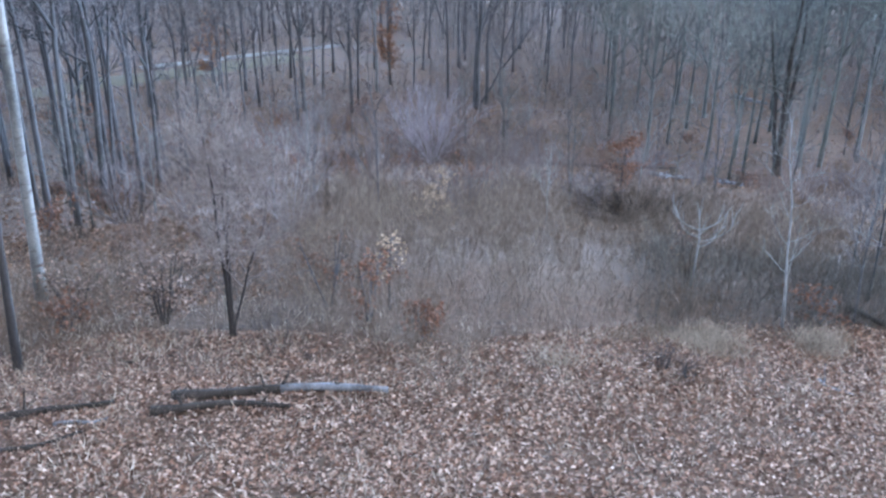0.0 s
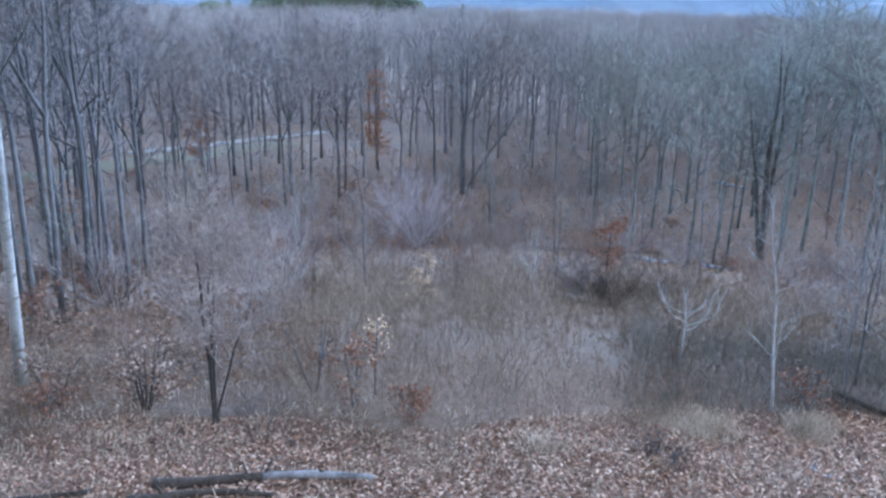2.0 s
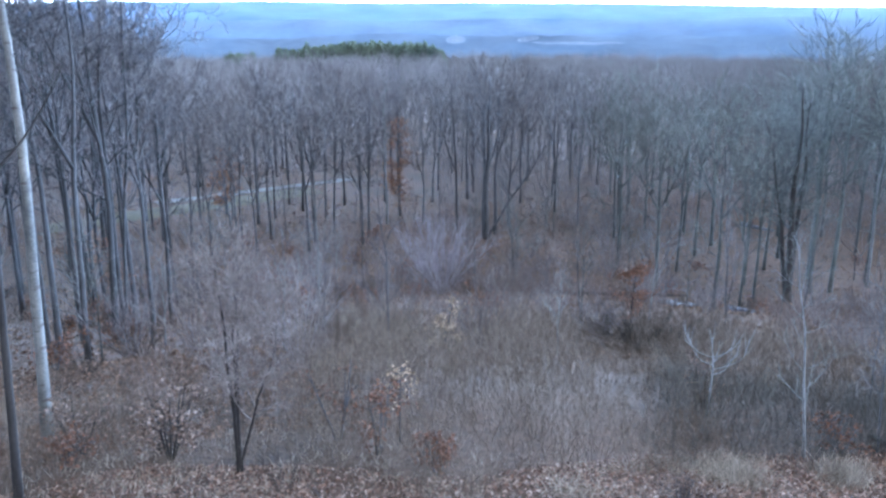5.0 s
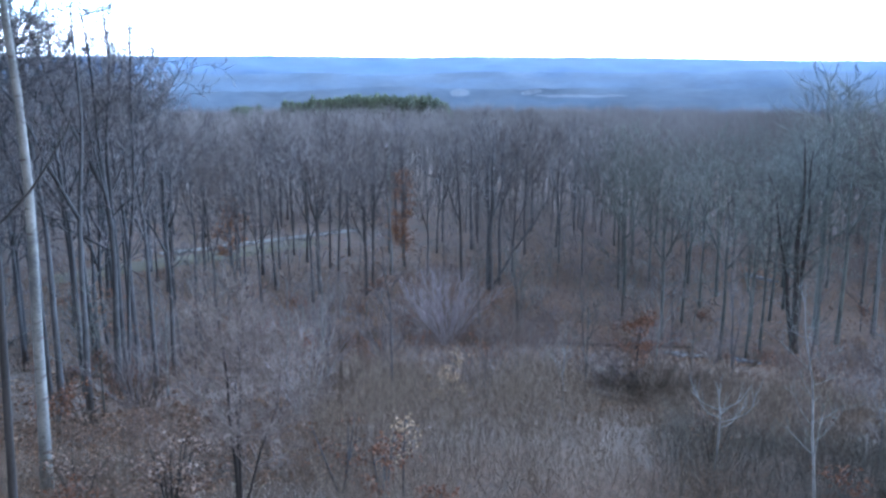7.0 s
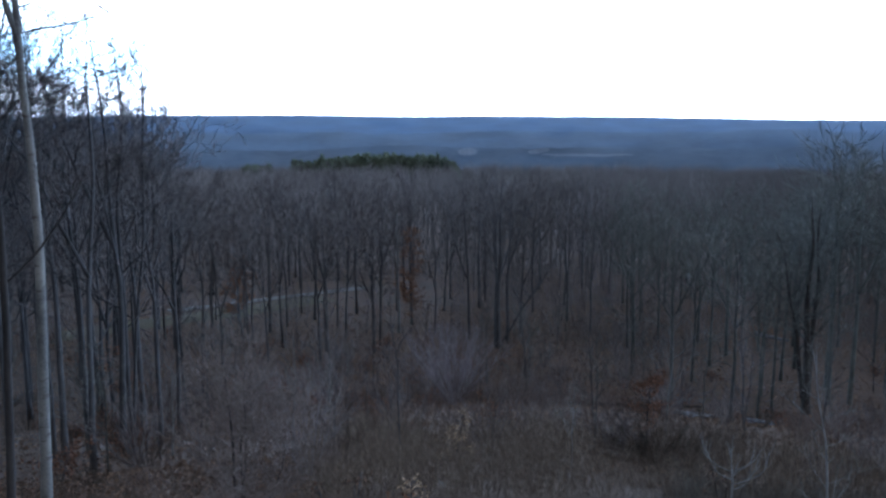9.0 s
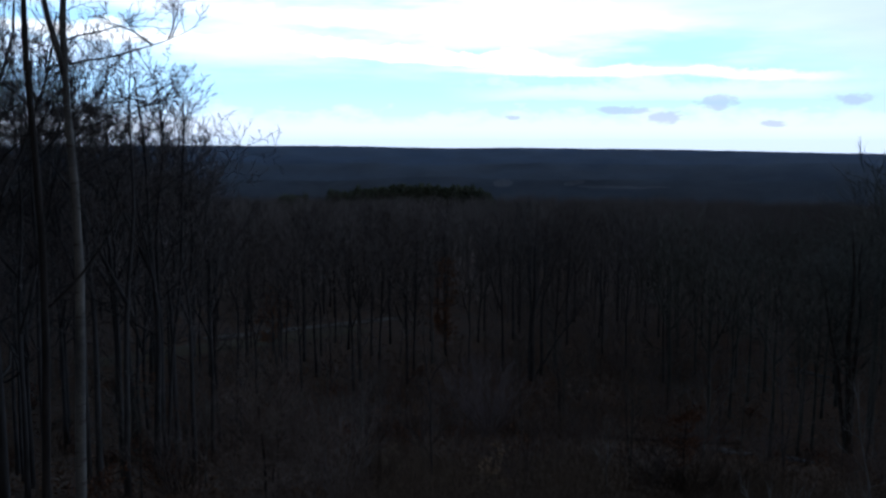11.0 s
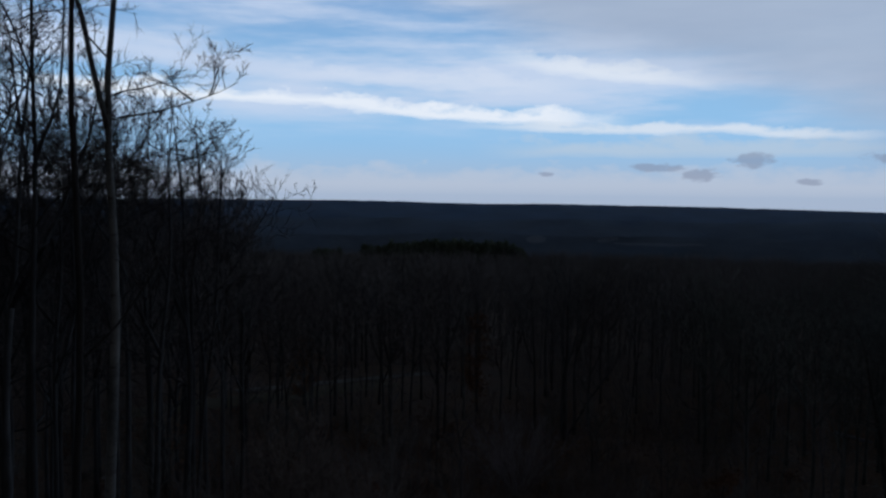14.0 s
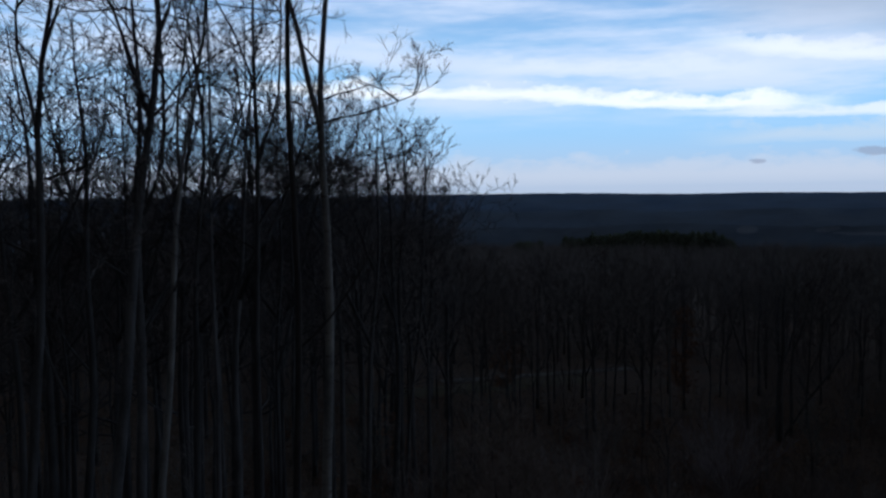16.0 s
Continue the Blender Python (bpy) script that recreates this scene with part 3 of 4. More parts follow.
stand(leafy_sapling("beech_tree", 26, 9, 2.6, 3600, 0.17, LEAF_COPPER, "young beech holding copper leaves beside the lane", low=0.12, category="tree"), 22.2, 117)
stand(leafy_sapling("beech_tree", 27, 13, 2.4, 3200, 0.16, LEAF_COPPER, "slender beech holding thin copper leaves", low=0.1, category="tree"), 10.9, 112)
stand(leafy_sapling("beech_tree", 127, 6, 2.2, 1000, 0.13, LEAF_ORANGE, "low beech with rust leaves among trunks", low=0.05, category="tree"), 29.3, 56)
stand(leafy_sapling("rust_leaf_shrub", 128, 0.8, 0.4, 170, 0.08, LEAF_DULL, "low shrub with dull rust leaves on the slope", stems=5, category="shrub"), -8.8, 16.2)
stand(leafy_sapling("rust_leaf_shrub", 129, 0.8, 0.5, 240, 0.08, LEAF_DULL, "low shrub with curled brown leaves on leaf litter", stems=5, category="shrub"), -10.8, 15.9)
stand(leafy_sapling("rust_leaf_shrub", 130, 1.0, 0.6, 260, 0.085, LEAF_ORANGE, "rust-leaved low shrub beside the birch", stems=5, category="shrub"), 33.2, 20)
stand(leafy_sapling("rust_leaf_shrub", 131, 1.0, 0.7, 260, 0.085, LEAF_ORANGE, "dull rust shrub at the foot of bare saplings", stems=5, category="shrub"), -18.2, 21)
LAVENDER = material("lavender_twigs", (0.17, 0.152, 0.168), (0.29, 0.262, 0.286), 1, 12, bump=0)
stand(shrub("round_shrub", 28, 6.6, 5.4, 46, LAVENDER, "large round vase-shaped shrub with pale mauve twigs", r=0.034, forks=8), 8.1, 66)
stand(shrub("dark_thicket", 29, 1.4, 4.0, 230, BRUSH_DARK, "dense dark low thicket", r=0.016, forks=10), -5.6, 34.5)
stand(shrub("dark_thicket", 30, 2.2, 2.0, 80, BRUSH_DARK, "dark brown tangle of dead stems", r=0.02, forks=9), 24.4, 64)
stand(shrub("dark_thicket", 31, 1.6, 1.7, 70, BRUSH_DARK, "dark brown tangle of dead stems", r=0.02, forks=9), 29.4, 50)
stand(shrub("sparse_shrub", 32, 2.0, 1.0, 16, BRUSH, "thin leafless shrub on the leaf litter", r=0.006), 7.0, 14.3)
stand(shrub("sparse_shrub", 33, 1.5, 0.7, 12, BRUSH_DARK, "thin dark leafless shrub", r=0.006), 19.5, 16.6)
stand(bare_tree("red_maple", 34, 18.5, 0.36, start=0.32, limbs=34, reach=5.6, subs=5, twigs=6, fine=2, stems=[(0, 0, 1, 1), (0.06, 0.05, 0.95, 0.8), (-0.12, 0.05, 0.85, 0.6)], lean=(-0.03, 0), bark=BARK_DARK, twig_mat=TWIG_GREEN,
                limb_mat=BARK_GREEN, twig_r=0.015, angle=(25, 60), wob=0.09, round_top=True, label="broad old bare maple with several dark trunks"), -14.2, 79)
stand(bare_tree("grey_birch", 35, 19, 0.17, start=0.45, limbs=16, reach=3, bark=BARK_PALE, twig_r=0.014, label="slender pale-barked bare tree in the woods", category="birch tree"), -18.6, 88)
stand(bare_tree("grey_birch", 36, 18, 0.17, start=0.45, limbs=16, reach=3, bark=BARK_PALE, twig_r=0.016, label="slender pale-barked bare tree by the lane", category="birch tree"), 11.8, 108)
stand(bare_tree("twin_tree", 37, 19, 0.3, start=0.4, limbs=26, reach=4.2, subs=5, twigs=6, stems=[(0, 0, 1, 1), (0.35, 0, 0.6, 0.5)], twig_r=0.018, bark=BARK, label="bare tree with a second trunk leaning out"), 5.2, 99)
for seed, az, d, size, k in ((38, 29.0, 45, 20.3, 4.0), (39, 27.3, 47, 19.5, 3.3), (138, 31.6, 50, 22.5, 4.6), (139, 26.1, 51, 18.0, 2.5), (140, 33.6, 47, 22.5, 4.4), (147, 36.0, 43, 22.0, 4.4)):
    stand(bare_tree("sugar_maple", seed, size, 0.135, start=0.3, limbs=36, reach=k, round_top=True, subs=5, twigs=6, fine=2, upward=0.07, bark=BARK, twig_mat=TWIG, twig_r=0.0125, angle=(18, 58), wob=0.085,
                    stems=[(0, 0, 1, 1), (0.06, 0.03, 0.93, 0.7)] if seed == 38 else None, fork=[(0.4, 2.0 * k, seed * 61, 68, 0.6), (0.46, 1.8 * k, seed * 61 + 140, 62, 0.5), (0.5, 1.6 * k, seed * 61 + 250, 60, 0.45)], label="round-crowned bare maple with dense fine twigs"), az, d)
for seed, az, d, size, r, lean, mat in ((141, 38.3, 27, 23, 0.11, (0.01, 0.0), BARK), (142, 45.0, 25, 21, 0.11, (0.085, 0.085), BARK_PALE), (143, 47.8, 27, 25, 0.19, (0.085, 0.085), BARK), (144, 52.3, 30, 25, 0.17, (0.08, 0.08), BARK), (145, 42.2, 36, 24, 0.15, (0.0, 0.02), BARK), (146, 41.0, 24, 19, 0.08, (0.02, 0.0), BARK)):
    stand(bare_tree("leaning_tree" if lean[1] > 0.05 else "slender_tree", seed, size, r, start=0.4, limbs=24, reach=3.6, subs=5, twigs=5, fine=2, lean=lean, curve=(-lean[0] * 0.4, -lean[1] * 0.4), bark=mat, limb_mat=BARK_DARK, twig_r=0.0085, angle=(10, 55), wob=0.11,
                    fork=[(0.56, 7.5, seed * 77, 66, 0.42), (0.66, 6, seed * 77 + 150, 55, 0.36)], label="leaning bare tree with a forked crown" if lean[1] > 0.05 else "slender bare tree with fine branches"), az, d)
RUST = leafy_sapling("rust_shrub", 150, 1.5, 1.2, 420, 0.11, LEAF_ORANGE, "low shrub holding dull rust leaves in the hollow", stems=6, category="shrub", group="rust-leaved shrubs")
# dark clumps, strewn below as added patches of darkness for the brush's voids
THICKETS = [shrub("dark_thicket", 160 + i, 1.5 + 0.3 * i, 1.7 + 0.3 * i, 24, BRUSH_DARK, "dark tangle of dead stems, added to darken the brush", r=0.014, forks=6) for i in range(2)]
# understorey saplings and mauve shrubs
under = random.Random(17)
SAPS = [bare_tree("bare_sapling", 50 + i, 4.6 + 0.7 * i, 0.030 + 0.004 * i, start=0.22, limbs=11, reach=1.7 + 0.2 * i, subs=4, twigs=5, bark=(BARK, BARK_PALE, BARK_GREEN, BARK)[i], twig_mat=(TWIG, TWIG, TWIG_GREEN, TWIG_PALE)[i],
                  twig_r=0.009, angle=(30, 65), wob=0.07, label="slim leafless sapling in the brush", category="sapling", group="bare saplings") for i in range(4)]
BUSHES = [shrub("mauve_shrub", 56 + i, 2.6 + 0.5 * i, 1.7 + 0.3 * i, 20, (TWIG_PALE, TWIG, TWIG)[i], "leafless many-stemmed mauve-grey shrub", r=0.015, forks=6) for i in range(3)]


def scatter(kinds, n, lo, hi, near, far, size, keep=lambda a, d: True):
    """Copies of some kinds, strewn over a sector; the kinds themselves take the first places."""
    made = 0
    while made < n:
        az, d = under.uniform(lo, hi), math.sqrt(under.uniform(near ** 1.5, far ** 1.5) ** (2 / 1.5))
        if not keep(az, d):
            continue
        p = spot(az, d)
        m = pose(p.x, p.y, p.z, under.uniform(-4, 4), under.uniform(-4, 4), under.uniform(0, 360)) @ Matrix.Scale(under.uniform(*size), 4)
        k = kinds[made % len(kinds)]
        if made < len(kinds) and not k.get("stands"):
            k.matrix_world, k["stands"] = m, True
        else:
            copy_thing(k, m @ Matrix.Scale(1 / k.scale[0], 4))
        made += 1


scatter(SAPS, 30, 16, 56, 26, 105, (0.8, 1.5), lambda a, d: a < 33 or a > 36.5 or d > 28)
scatter(SAPS, 36, -30, 0, 32, 95, (0.7, 1.5))
scatter(SAPS, 16, -30, -17.5, 20.5, 34, (0.6, 1.0))
scatter(SAPS, 30, 0, 24, 34, 118, (0.7, 1.4), lambda a, d: not (6 < a < 10.5 and d < 66))
scatter(SAPS, 8, 23.5, 33, 34, 64, (0.8, 1.3))
scatter(BUSHES, 48, 2, 30, 26, 95, (0.7, 1.35), lambda a, d: not (6 < a < 10.5 and d < 66))
scatter(BUSHES, 14, -7, 9, 72, 112, (0.9, 1.5))
scatter(BUSHES, 26, -24, 2, 30, 80, (0.6, 1.1))
scatter([RUST], 40, 4, 40, 36, 116, (0.6, 1.4))
scatter([RUST], 10, -26, -6, 60, 100, (0.5, 1.0))
scatter(THICKETS, 26, 10, 40, 30, 95, (0.7, 1.4))
scatter(THICKETS, 20, -26, 8, 27, 75, (0.6, 1.2))

# ---------------------------------------------------------------- the woods, tree by tree
KINDS = []
for i in range(12):
    right, near = 4 <= i < 8, i >= 8
    t = bare_tree("forest_tree", 40 + i, 18.6 + 0.8 * (i % 3), (0.115 if near else 0.15) + 0.03 * (i % 3), start=(0.34, 0.26, 0.40, 0.22)[i % 4], limbs=(17 if near else 24) + i % 3, reach=(4.6, 5.4, 4.0, 5.6)[i % 4] * (1.08 if right else 1.0),
                  subs=4, twigs=5 if near else 7, fine=2 if near else 1, upward=0.05, lean=(0.02 * math.sin(i * 2.1), 0.02 * math.cos(i * 1.7)), curve=(0.03 * math.cos(i * 1.3), 0.03 * math.sin(i * 2.9)),
                  bark=BARK_GREEN if right else BARK, twig_mat=TWIG_GREEN if right else TWIG, twig_r=0.0135 if near else 0.024,
                  fork=[(0.38 + 0.06 * (i % 3), 9.5, 70 * i, 62, 0.62), (0.5, 7.5, 70 * i + 170, 56, 0.5)][:1 + i % 2], angle=(12, 52), wob=0.10, round_top=i % 3 != 2, label="tall leafless forest tree with lichen-grey bark" if right else "tall leafless forest tree with grey-brown bark",
                  group="bare trees round the clearing")
    KINDS.append(t)
rng = random.Random(5)
SITES = [(31.4, 40, 1.0), (30.0, 62, 1.0), (25.8, 98, 1.0), (24.4, 108, 1.1), (23.8, 111, 1.0), (20.2, 110, 1.0), (19.1, 113, 1.05), (17.3, 116, 0.95), (15.3, 103, 1.05), (13.0, 112, 1.0),
         (5.4, 100, 1.05), (4.6, 102, 0.95), (-6.1, 80, 0.9), (-7.3, 87, 0.95), (-9.8, 64, 0.85), (-11.4, 76, 0.9), (-12.2, 77, 0.95), (-15.4, 83, 1.2), (-16.6, 84, 1.16), (-18.5, 90, 1.0),
         (29.6, 44, 1.0), (31.5, 60, 1.15), (40.5, 42, 1.0), (42.0, 55, 1.1), (33.0, 48, 1.0), (36.8, 50, 1.0)]
placed = []


def free(p, gap):
    return all((p - q).length > gap for q in placed)


for az, d, s in SITES:
    placed.append(spot(az, d))


def sow(n, lo, hi, near, far, gap, keep=lambda a, d: True):
    made, tries = 0, 0
    while made < n and tries < n * 60:
        tries += 1
        az = rng.uniform(lo, hi)
        d = math.sqrt(rng.uniform(near * near, far * far))
        p = spot(az, d)
        if keep(az, d) and free(p, gap):
            placed.append(p)
            SITES.append((az, d, rng.uniform(0.78, 1.08) * (1.16 if az > 27 else 1)))
            made += 1


def off_road(az, d):
    r = float(np.interp(az, [8, 13.4, 18.8, 23, 27, 34], [152, 141, 134, 129, 126, 122]))
    return abs(d - r) > 6 or az > 36


sow(46, 36.5, 58, 33, 66, 2.8)
sow(58, 26.5, 58, 54, 122, 4.4, off_road)
sow(20, 13, 27, 92, 122, 4.5, off_road)
sow(26, -4, 14, 98, 142, 4.6, off_road)
sow(46, -32, -3, 72, 132, 4.0, lambda a, d: a < -6 or d > 82)
sow(34, 10, 36, 138, 175, 5.0, off_road)
used = set()
for i, (az, d, s) in enumerate(SITES):
    k = rng.choice((4, 5, 6, 7, 5, 7)) if az < -2 else rng.choice((8, 9, 10, 11)) if d < 62 else rng.choice((0, 1, 2, 3))
    if -12.6 < az < -2 and d < 92:
        s *= 0.8
    elif -12.6 < az < 2:
        s *= 0.88
    elif 8 < az < 25.5:
        s *= 0.92
    p = spot(az, d)
    m = pose(p.x, p.y, p.z, rng.uniform(-1.5, 1.5), rng.uniform(-1.5, 1.5), rng.uniform(0, 360)) @ Matrix.Scale(s, 4)
    if k not in used:
        used.add(k)
        KINDS[k].matrix_world = m
    else:
        copy_thing(KINDS[k], m @ Matrix.Scale(1 / KINDS[k].scale[0], 4))

# ---------------------------------------------------------------- brush, litter, grass


def brush(name, n, lo, hi, near, far, tall, mat, label, seed, r=0.006, keep=lambda a, d: True):
    g, w = random.Random(seed), Wood()
    made = 0
    while made < n:
        az, d = g.uniform(lo, hi), math.sqrt(g.uniform(near ** 1.6, far ** 1.6) ** (2 / 1.6))
        if not keep(az, d):
            continue
        made += 1
        p = spot(az, d)
        clump = 0.45 + 1.0 * max(0.0, 0.45 + noise.noise((p.x * 0.28, p.y * 0.28, seed)))
        for _ in range(3):
            h = tall * clump * g.uniform(0.55, 1.15)
            q = p + Vector((g.gauss(0, 0.25), g.gauss(0, 0.25), -0.05))
            way = Vector((g.gauss(0, 0.3), g.gauss(0, 0.3), 1)) * h
            rr = r * (0.7 + d / 60)
            bend = Vector((g.gauss(0, 0.06), g.gauss(0, 0.06), 0)) * h
            w.twig(q, way * 0.62 + bend, rr)
            w.twig(q + way * 0.5 + bend * 0.8, way * 0.5 - bend * 0.5, rr * 0.7)
            for _ in range(4):
                s = g.uniform(0.3, 0.9)
                w.twig(q + way * s, Vector((g.gauss(0, 0.6), g.gauss(0, 0.6), g.uniform(0.3, 1.0))) * h * 0.38 * (1.1 - 0.5 * s), rr * 0.6)
    return stuff(name, w.mesh(name, mat, False), label, "brush")


def brow(a):
    """How far the open leaf-covered knoll reaches in a direction."""
    return float(np.interp(a, [-22, -17, -9.6, -5.7, 0.3, 4.5, 10.8, 15, 21, 28.7, 37.4], [21.2, 19.4, 18.55, 17.85, 16.75, 16.0, 16.0, 16.65, 17.5, 18.6, 18.6]))


def past_brow(a, d):
    return d > brow(a)


brush("goldenrod_brush", 3100, -24, 18, 16.0, 42, 1.45, BRUSH, "dense grey-tan thicket of dead upright stems", 61, r=0.0075, keep=lambda a, d: past_brow(a, d) and (a > -11 + 5 * noise.noise((a * 0.4, d * 0.5, 1)) or d > 24))
brush("alder_brush", 800, -25, -7, 17.5, 28, 1.2, BRUSH_GREY, "dull grey-green leafless brush past the brow", 70, r=0.0075, keep=past_brow)
# shade_brush and dim_brush: dark-coloured stems added in place of shadow in the brush
brush("shade_brush", 420, 19, 42, 18.8, 34, 0.8, BRUSH_DARK, "dead weeds in front of the wood, dark to stand for shade", 60, r=0.006)
brush("dim_brush", 130, -25, -8.5, 18.5, 34, 1.2, BRUSH_DARK, "dead stems among grey brush, dark to stand for shadow", 58, r=0.008, keep=past_brow)
brush("bramble_brush", 1900, 2, 30, 20, 112, 1.3, BRUSH_MAUVE, "mauve-grey leafless brush covering the hollow", 62, r=0.008, keep=lambda a, d: a < 20 or d > 23)
brush("slope_brush", 1400, -30, 4, 38, 85, 1.3, BRUSH_MAUVE, "grey leafless brush below the woods", 63, keep=lambda a, d: not (-13 < a < -5 and 48 < d < 80))
brush("hollow_brush", 700, -8, 11, 66, 114, 1.7, BRUSH_MAUVE, "grey leafless brush under the far trees", 68)
brush("wood_brush", 1300, 16, 56, 24, 110, 1.2, BRUSH, "thin leafless undergrowth between trunks", 64)
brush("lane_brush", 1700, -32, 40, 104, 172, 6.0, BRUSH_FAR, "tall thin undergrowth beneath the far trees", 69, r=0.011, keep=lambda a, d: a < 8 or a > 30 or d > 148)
brush("sparse_stems", 300, -28, 40, 11.5, 16.5, 0.7, BRUSH, "scattered thin dead stems on the leaf litter", 65, r=0.003)
brush("weed_stems", 260, 17, 41, 13.2, 18, 0.55, BRUSH_MAUVE, "wisps of grey dead weeds round the logs", 67, r=0.0035)
brush("edge_brush", 900, 16, 42, 18.0, 26, 0.8, BRUSH, "low dead weeds at the clearing's edge", 66, r=0.004)


def strewn(name, n, lo, hi, near, far, size, mat, label, seed, keep=lambda a, d: True):
    g = np.random.RandomState(seed)
    v, f = [], []
    az = np.radians(g.uniform(lo, hi, n))
    d = np.sqrt(g.uniform(near * near, far * far, n))
    for i in range(n):
        x, y = -d[i] * math.sin(az[i]), d[i] * math.cos(az[i])
        if not keep(math.degrees(az[i]), d[i]) or (noise.noise((x * 0.55, y * 0.55, seed)) < -0.12 and g.uniform() < 0.45):
            continue
        z = height(x, y) + 0.012 + abs(g.normal(0, 0.025))
        a, s, t1, t2 = g.uniform(0, 6.28), size * g.uniform(0.55, 1.35), g.normal(0, 0.35), g.normal(0, 0.35)
        c, q = math.cos(a) * s, math.sin(a) * s
        lift = s * g.uniform(-0.1, 0.45)
        o = len(v)
        v.extend(((x - c, y - q, z + t1 * s), (x - q * 0.55, y + c * 0.55, z + lift), (x + c, y + q, z - t1 * s), (x + q * 0.55, y - c * 0.55, z + lift + t2 * s)))
        f.extend(((o, o + 1, o + 2), (o, o + 2, o + 3)))
    return stuff(name, mesh_of(name, v, f, mat, False), label, "leaves")


strewn("leaf_litter", 104000, -34, 47, 9.0, 21.5, 0.047, LITTER, "thick layer of curled tan and rust fallen leaves", 71, lambda a, d: d < brow(a) + 0.8)
strewn("leaf_litter_edge", 26000, 14, 48, 20.5, 38, 0.062, LITTER_WOODS, "fallen leaves thinning out towards the woods", 72)
strewn("leaf_litter_woods", 72000, -28, 56, 28, 125, 0.13, LITTER_WOODS, "drifts of brown fallen leaves on the forest floor", 73)


def grass(name, n, lo, hi, near, far, tall, seed, label, keep=lambda a, d: True):
    g, w = random.Random(seed), Wood()
    made = 0
    while made < n:
        az, d = g.uniform(lo, hi), math.sqrt(g.uniform(near * near, far * far))
        p = spot(az, d)
        if not keep(az, d) or noise.noise((p.x * 0.5, p.y * 0.5, seed)) < g.uniform(-0.35, 0.3):
            continue
        made += 1
        for _ in range(6):
            w.twig(p + Vector((g.gauss(0, 0.2), g.gauss(0, 0.2), -0.02)), Vector((g.gauss(0, 0.5), g.gauss(0, 0.5), 1)) * tall * g.uniform(0.25, 1.25), 0.009)
    return stuff(name, w.mesh(name, STRAW, False), label, "grass")


grass("brow_grass", 520, -20, 0, 15.6, 20.0, 0.34, 81, "bleached dead grass along the brow", lambda a, d: brow(a) - 1.6 < d < brow(a) + 0.1)
grass("slope_grass", 500, -28, 42, 10.5, 18.5, 0.22, 82, "scattered bleached grass tufts among leaves")
grass("left_grass", 220, 17, 40, 16.5, 20.5, 0.26, 83, "pale dead grass at the clearing's edge")

# ---------------------------------------------------------------- fallen logs


def log(name, a, b, r, mat, label, seed, stubs=2, pale_end=0.0):
    """A fallen trunk lying from one place to another, slightly crooked, with broken stubs."""
    rng_ = random.Random(seed)
    root = new(name)
    pa, pb = spot(*a), spot(*b)
    root.location = pa
    w, n = Wood(), 14
    pts = []
    side = (pb - pa).cross(Vector((0, 0, 1))).normalized()
    for i in range(n + 1):
        s = i / n
        p = pa.lerp(pb, s) + side * 0.10 * math.sin(5 * s + seed)
        p.z = height(p.x, p.y) + r * (1.0 - 0.3 * s) * 0.85
        pts.append(p - pa)
    rad = [r * (1 - 0.45 * i / n) * rng_.uniform(0.92, 1.08) for i in range(n + 1)]
    w.tube(pts, rad, 10)
    part("trunk", w.mesh("trunk", mat), root)
    if pale_end:
        k = int(n * (1 - pale_end))
        e = Wood()
        e.tube(pts[k:], [q * 1.07 for q in rad[k:]], 10)
        part("bare_wood", e.mesh("bare_wood", LOG_PALE), root, "smooth grey barkless end")
    for _ in range(stubs):
        s = Wood()
        i = rng_.randrange(3, n - 2)
        s.tube(limb_line(rng_, pts[i], Vector((rng_.gauss(0, 0.5), rng_.gauss(0, 0.5), 0.8)), rng_.uniform(0.2, 0.5), 3, 0, 0.1), [r * 0.35, r * 0.3, r * 0.22, r * 0.12], 5)
        part("branch_stub", s.mesh("branch_stub", mat), root)
    return tagged(root, label, "log")


log("fallen_log", (27.0, 15.25), (11.4, 14.35), 0.11, DEADWOOD, "long fallen log, dark bark with a smooth grey end", 1, 3, 0.48)
log("fallen_log", (28.6, 14.75), (18.8, 14.0), 0.09, DEADWOOD, "dark weathered log lying in leaves", 2, 2)
log("fallen_log", (40.0, 15.9), (31.0, 15.55), 0.09, DEADWOOD, "dark weathered log half sunk in leaves", 3, 1)
log("fallen_branch", (35.2, 15.0), (31.6, 14.9), 0.05, LOG_PALE, "short bleached grey branch on the leaves", 4, 0)
log("fallen_branch", (40.5, 14.6), (33.5, 14.5), 0.06, DEADWOOD, "grey weathered branch half buried in leaves", 5, 0)
log("fallen_branch", (-19.1, 17.2), (-21.2, 16.8), 0.035, LOG_PALE, "bleached crooked branch on leaf litter", 6, 1)
log("fallen_branch", (30.0, 17.6), (26.3, 17.4), 0.03, DEADWOOD, "thin dead branch in pale grass", 7, 0)
log("fallen_log", (-6.4, 73), (-8.9, 71), 0.24, LOG_PALE, "bleached fallen trunk in the woods", 8, 2)
log("fallen_log", (-7.0, 66), (-8.4, 70), 0.22, LOG_PALE, "bleached fallen trunk in the woods", 9, 1)
log("fallen_log", (-10.8, 70), (-12.4, 68), 0.24, LOG_PALE, "bleached fallen trunk at the wood's edge", 13, 2)
log("fallen_log", (-11.0, 112), (-13.0, 110), 0.3, LOG_PALE, "bleached fallen trunk among far trees", 10, 1)
log("fallen_log", (1.5, 75), (-8, 78), 0.16, BARK_DARK, "dark fallen trunk at the wood's edge", 11, 2)
log("fallen_log", (-20, 22.5), (-25, 21.5), 0.08, BARK_DARK, "dark log at the brush's edge", 12, 2)

